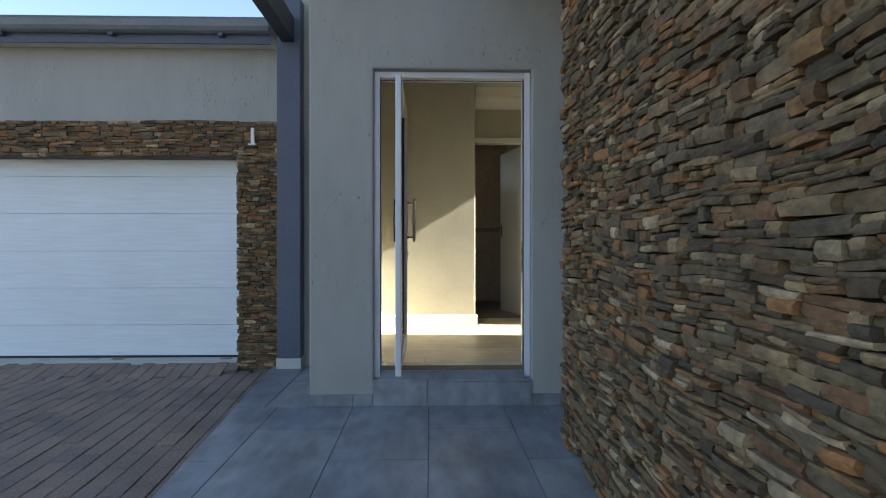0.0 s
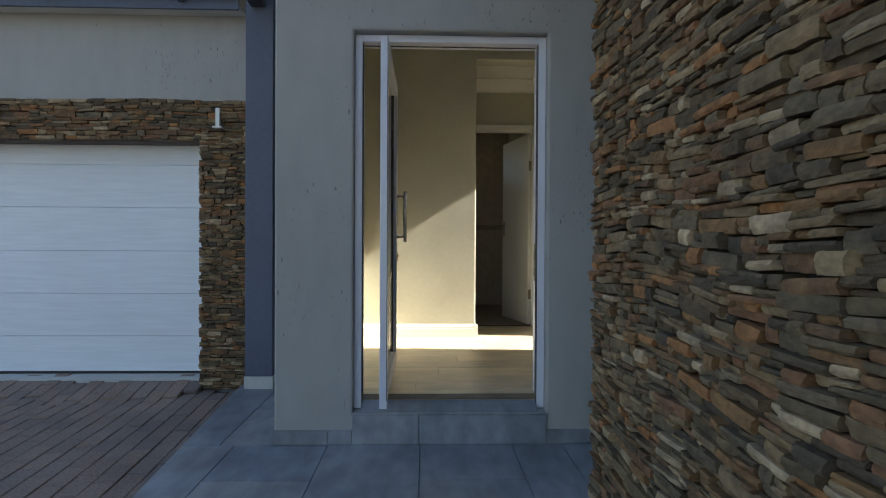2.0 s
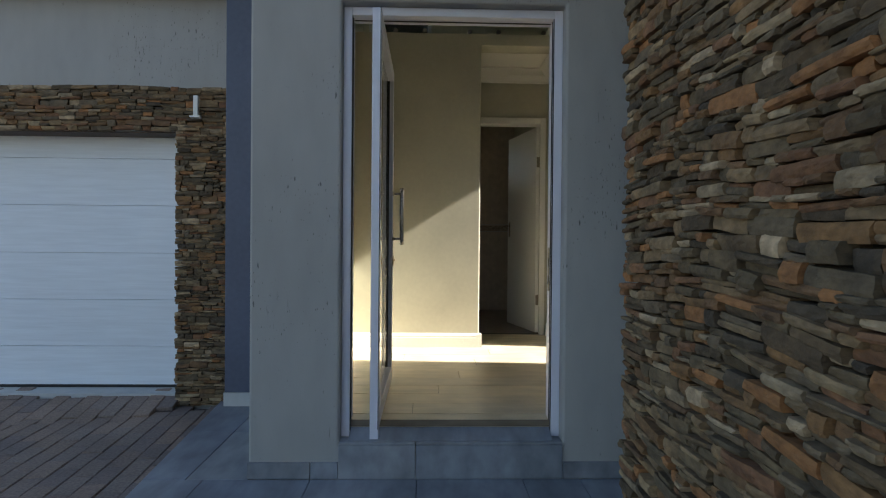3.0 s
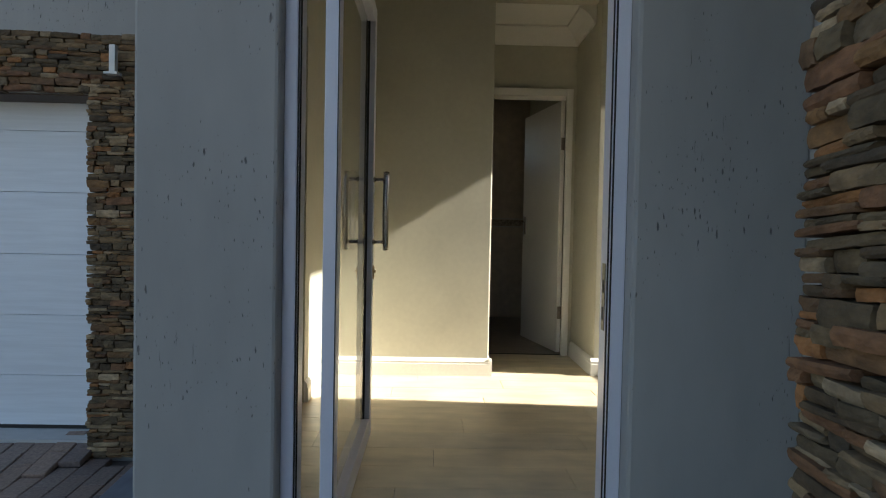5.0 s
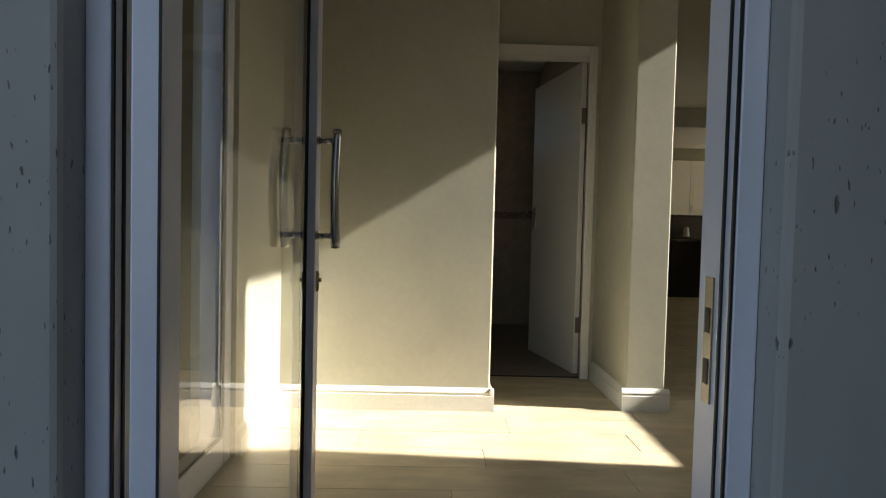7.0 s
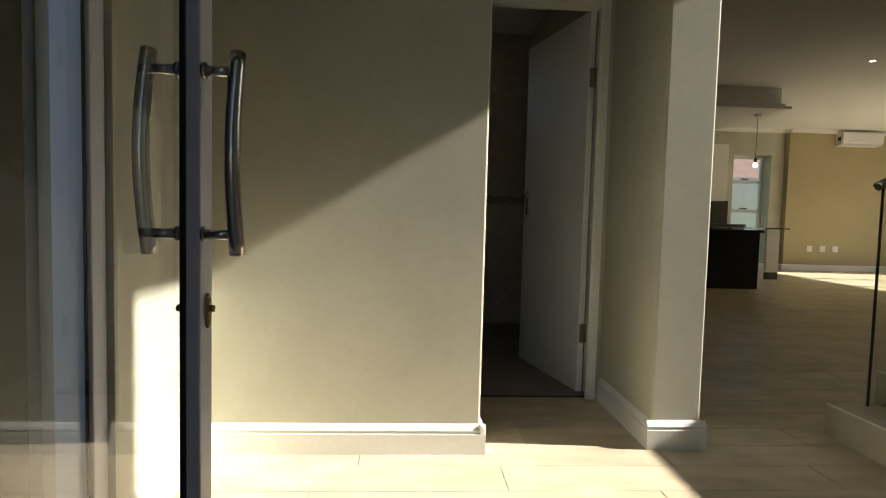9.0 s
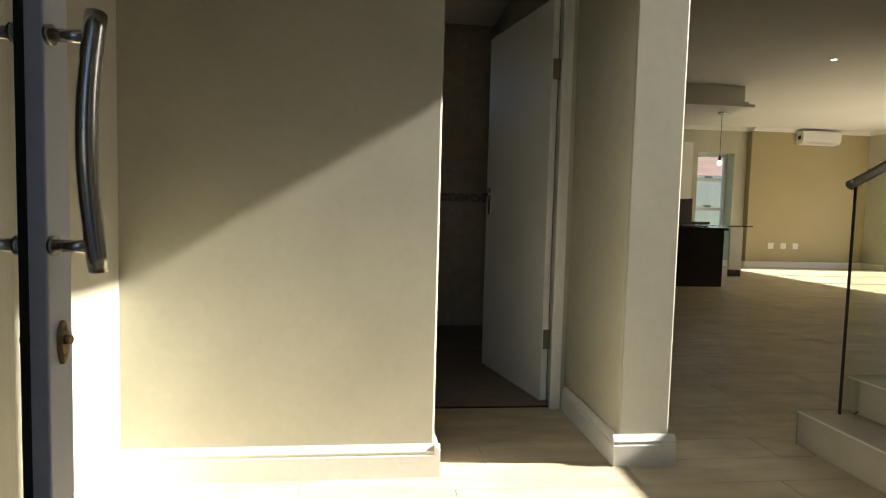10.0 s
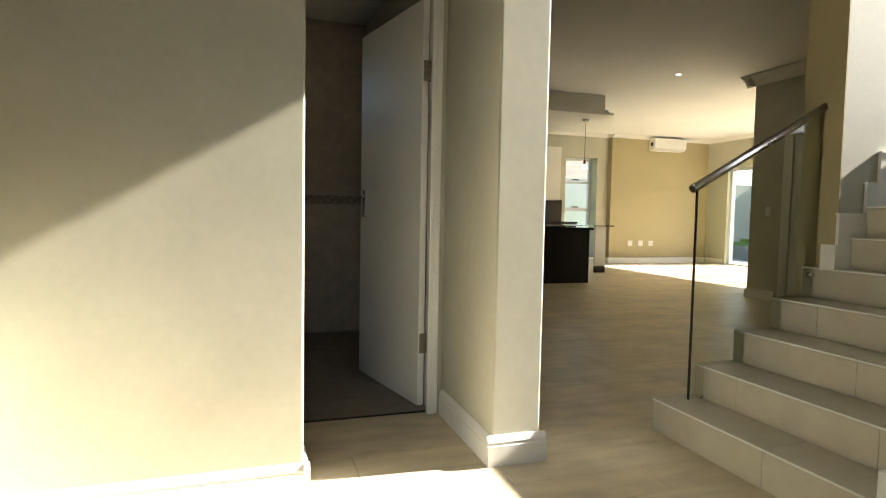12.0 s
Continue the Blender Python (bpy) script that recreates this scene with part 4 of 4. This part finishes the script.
for i in range(-3, 3):
    for j in range(-5, 10):
        y = 3.385 - 0.5 - j * 1.0 - (0.5 if i % 2 else 0.0)
        x = 0.22 + i * 0.509
        floor_tile(x - 0.2525, min(1.26, x + 0.2525), max(-6, y - 0.498), min(3.363, y + 0.498))
floor_tile(-1.0, -0.63, 3.367, 4.06)
floor_tile(-0.626, -0.33, 3.367, 4.06)
floor_tile(-1.0, -0.63, 4.064, 4.725)
floor_tile(-0.626, -0.33, 4.064, 4.725)
floor_tile(1.264, 1.71, 2.65, 3.363)
front = bpy.data.objects["wall_front"]
for x0, x1, z1 in ((-0.337, -0.04, -0.18), (-0.036, 0.094, -0.18), (0.098, 0.465, -0.096), (0.469, 1.18, -0.096), (1.184, 1.71, -0.18)):
    bm = boxes((x0, x1, 3.364, 3.377 if z1 < -0.15 else 3.3985, PORCH + 0.001, z1))
    part("skirting_tile", bm, PORCHTILE, front, bevel=0.0015)
for x0, x1 in ((0.101, 0.465), (0.469, 1.178)):
    part("sill_tile", boxes((x0, x1, 3.364, 3.4605, -0.0935, -0.082)), PORCHTILE, front, bevel=0.0015)
bm = bmesh.new()
extrude_profile(bm, [(0, -0.0935), (0.095, -0.0935), (0.095, -0.014), (0.088, -0.005), (0.012, -0.002), (0, -0.002)], (0.142, 3.56, 0), (1.134, 3.56, 0), (0, -1, 0))
part("threshold", bm, PLANK, front, "pale wooden threshold strip")
part("threshold_edge", boxes((0.142, 1.134, 3.4602, 3.4648, -0.036, -0.003)), THRESHOLD, front, "dark metal edge strip")
bm = bmesh.new()
extrude_profile(bm, [(0, -0.0815), (0.080, -0.0815), (0.080, -0.079), (0, -0.038)], (0.142, 3.4600, 0), (1.134, 3.4600, 0), (0, -1, 0))
part("sloped_sill", bm, PORCHTILE, front)

drive = bpy.data.objects["driveway_bed"]
pav_me = slab_mesh("paver", PAVER, 0.218, 0.108, 0.03, 0.004)
cells = []
ang = radians(95)
ca, sa = math.cos(ang), math.sin(ang)
for j in range(-60, 70):
    for i in range(-40, 50):
        u, v = (i + (0.5 if j % 2 else 0)) * 0.2215, j * 0.1115
        x, y = -2.2 + u * ca - v * sa, 2.2 + u * sa + v * ca
        if -8.9 < x and -5.9 < y < (4.70 if x > -1.3 else 4.86) and x < porch_edge(y) + 0.1:
            cells.append((x, y))


def paver_place(x, y):
    """Where a paver lies: level, but rising to the garage threshold."""
    up = max(0.0, y - 4.42) if x < -1.3 else 0.0
    tilt = Matrix.Rotation(0.15 if up else 0.0, 4, "X")
    return Matrix.Translation((x, y, DRIVE + 0.15 * up + rng.uniform(-0.003, 0.003))) @ tilt @ Matrix.Rotation(ang + rng.uniform(-0.012, 0.012), 4, "Z")


cells.sort(key=lambda c: (c[0] + 1.4) ** 2 + (c[1] - 3.2) ** 2)
for x, y in cells[:300]:
    put("paver", pav_me, drive, paver_place(x, y))


def joined(name, me, mats, mat, parent):
    """Many copies of one mesh joined into one part."""
    n = len(me.vertices)
    co = np.empty(n * 3)
    me.vertices.foreach_get("co", co)
    co = np.c_[co.reshape(-1, 3), np.ones(n)]
    faces = [tuple(p.vertices) for p in me.polygons]
    vs, fs = [], []
    for k, m in enumerate(mats):
        vs.append((co @ np.array(m).T)[:, :3])
        fs += [tuple(v + k * n for v in f) for f in faces]
    out = bpy.data.meshes.new(name)
    out.from_pydata(np.concatenate(vs).tolist(), [], fs)
    out.materials.append(mat)
    ob = new(name, out)
    ob.parent = parent
    return tagged(ob, kind="stuff")


joined("more_pavers", pav_me, [paver_place(x, y) for x, y in cells[300:]], PAVER, drive)
# planks of the floor
fl = bpy.data.objects["floor"]
plank_me = slab_mesh("plank", PLANK, 1.0, 1.0, 0.009, 0.0018)
W, L = 0.1985, 1.22
near, rest = [], []
for j in range(61):
    y0 = 3.5515 + j * W
    off = (0.53 + (j - 2) * 0.5375) % L
    for i in range(-1, 11):
        x0 = -0.1 - off + i * L
        x1 = x0 + L
        lo, hi = (-0.123, 1.66) if y0 < 5.53 else (0.5, 1.676)
        runs = [(max(x0, lo), min(x1, hi if y0 < 8.2 else lo))]
        runs.append((max(x0, 1.66), min(x1, 10.79)))
        if y0 < 5.505 and runs[0][1] >= 1.659 and x1 > 1.66 and x0 < 1.66:
            runs = [(max(x0, lo), min(x1, 10.79))]
        elif y0 > 5.505:
            runs[1] = (max(x0, 1.892), runs[1][1])
        y1 = min(y0 + W, 15.2)
        ya = max(y0, 3.562)
        for a, b in runs:
            if b - a > 0.02 and y1 > ya + 0.01:
                m = Matrix.Translation(((a + b) / 2, (ya + y1) / 2, rng.uniform(-0.0004, 0.0004))) @ Matrix.Diagonal((b - a - 0.0016, y1 - ya - 0.0016, 1, 1))
                (near if y0 < 9.5 and a < 6.5 else rest).append(m)
for m in near[:300]:
    put("plank", plank_me, fl, m)
if rest or near[300:]:
    joined("more_planks", plank_me, near[300:] + rest, PLANK, fl)

# split stones
srng = random.Random(21)


def stone_mesh(k):
    """A rough split stone: x along, y out of the wall (front at -y), z up; about unit size."""
    bm = bmesh.new()
    nx, nz = 5, 3
    tilt, lean = srng.uniform(-0.18, 0.18), srng.uniform(-0.10, 0.06)
    ends = [srng.uniform(-0.22, 0.22), srng.uniform(-0.22, 0.22)]
    droop = [srng.uniform(0.0, 0.12) * srng.choice((0, 1)) for _ in range(4)]
    front = []
    for i in range(nx + 1):
        col = []
        for j in range(nz + 1):
            u, v = i / nx - 0.5, j / nz - 0.5
            on_u, on_v = abs(abs(u) - 0.5) < 1e-6, abs(abs(v) - 0.5) < 1e-6
            out = -0.42 + 0.06 * srng.random() + tilt * u + lean * v + (0.05 if on_v else 0.03 if on_u else 0.0) + (0.05 if on_u and on_v else 0.0)
            uu = u + srng.uniform(-0.03, 0.03) * (0.3 if on_u else 1)
            vv = v + srng.uniform(-0.05, 0.03) * (1 if v > 0 else -1)
            if on_u:
                uu += ends[0 if u < 0 else 1] * v * 0.4
                vv *= 1 - droop[(0 if u < 0 else 1) + (2 if v > 0 else 0)]
            elif abs(u) > 0.25:
                vv *= 1 - 0.35 * droop[(0 if u < 0 else 1) + (2 if v > 0 else 0)]
            col.append(bm.verts.new((uu, max(-0.5, out), vv)))
        front.append(col)
    for i in range(nx):
        for j in range(nz):
            bm.faces.new((front[i][j], front[i + 1][j], front[i + 1][j + 1], front[i][j + 1]))
    ring = [front[i][0] for i in range(nx + 1)] + [front[nx][j] for j in range(1, nz + 1)] + [front[i][nz] for i in range(nx - 1, -1, -1)] + [front[0][j] for j in range(nz - 1, 0, -1)]
    back = [bm.verts.new((v.co.x, 0.5, v.co.z)) for v in ring]
    n = len(ring)
    for i in range(n):
        bm.faces.new((ring[i], back[i], back[(i + 1) % n], ring[(i + 1) % n]))
    return mesh_of(bm, "stone", STONE)


STONES = [stone_mesh(k) for k in range(22)]


def courses(width, height, lmin, lmax, hmin, hmax):
    """Dry stacked stones over a width and height: centre, size."""
    out = []
    z = 0.0
    while z < height - 0.01:
        h = min(srng.uniform(hmin, hmax), height - z)
        x = -srng.uniform(0, lmax)
        while x < width:
            l = (lmin + (lmax - lmin) * srng.random() ** 1.6) * (0.7 + 8 * h)
            x0, x1 = max(0.0, x), min(width, x + l)
            if x1 - x0 > 0.025:
                if h > (hmin + hmax) / 2 and srng.random() < 0.45:
                    s = srng.uniform(0.35, 0.65)
                    cut = x0 + (x1 - x0) * srng.uniform(0.35, 0.65)
                    out.append(((x0 + x1) / 2, z + h * s / 2, x1 - x0, h * s))
                    if cut - x0 > 0.05 and srng.random() < 0.6:
                        out.append(((x0 + cut) / 2, z + h * (1 + s) / 2, cut - x0, h * (1 - s)))
                        out.append(((cut + x1) / 2, z + h * (1 + s) / 2, x1 - cut, h * (1 - s)))
                    else:
                        out.append(((x0 + x1) / 2, z + h * (1 + s) / 2, x1 - x0, h * (1 - s)))
                else:
                    out.append(((x0 + x1) / 2, z + h / 2, x1 - x0, h))
            x += l
        z += h
    return out


def place(stones, origin, along, depth, proud, parent, nearness, limit=300, calm=1.0):
    """Set stones on a face: origin, the way along, the depth of a stone and how unevenly they stand out."""
    turn = Matrix.Rotation(math.atan2(along[1], along[0]), 4, "Z")
    items = []
    for cx, cz, l, h in stones:
        d = depth + srng.uniform(0, proud)
        wave = 0.014 * math.sin(cx * 2.3 + 0.7 * cz) + 0.009 * math.sin(cx * 5.9 + 4.1 * cz)
        slope = 0.032 * math.cos(cx * 2.3 + 0.7 * cz) + 0.053 * math.cos(cx * 5.9 + 4.1 * cz)
        wave, slope = wave * calm, slope * calm
        m = Matrix.Translation(origin) @ turn @ Matrix.Translation((cx, -d / 2, cz + wave + h * srng.uniform(-0.16, 0.16))) @ Matrix.Rotation(srng.uniform(-0.05, 0.05) - slope, 4, "Y") @ Matrix.Diagonal((l - 0.004, d, h * srng.uniform(0.92, 1.16) - 0.0015, 1))
        items.append((nearness(cx, cz), srng.randrange(len(STONES)), m))
    items.sort(key=lambda q: q[0])
    for _, k, m in items[:limit]:
        put("stone", STONES[k], parent, m)
    for k in range(len(STONES)):
        ms = [m for _, kk, m in items[limit:] if kk == k]
        if ms:
            joined("more_stones", STONES[k], ms, STONE, parent)


core = bpy.data.objects["wall_stone_core"]
st = courses(6.2, 3.66, 0.05, 0.205, 0.014, 0.044)
place(st, (1.272, 2.65, PORCH), (0, -1, 0), 0.045, 0.034, core, lambda a, z: abs(a - 1.0) + abs(z - 1.0))
gw = bpy.data.objects["wall_garage"]
pier = courses(0.43, 1.99, 0.05, 0.15, 0.016, 0.042)
place(pier, (-1.275, 4.785, DRIVE), (1, 0, 0), 0.05, 0.022, gw, lambda a, z: 0, 300, 0.4)
lint = [(a, z, l, h) for a, z, l, h in courses(4.15, 0.315, 0.06, 0.18, 0.018, 0.045)]
place(lint, (-5.0, 4.785, 1.652), (1, 0, 0), 0.05, 0.022, gw, lambda a, z: -a, 250, 0.4)
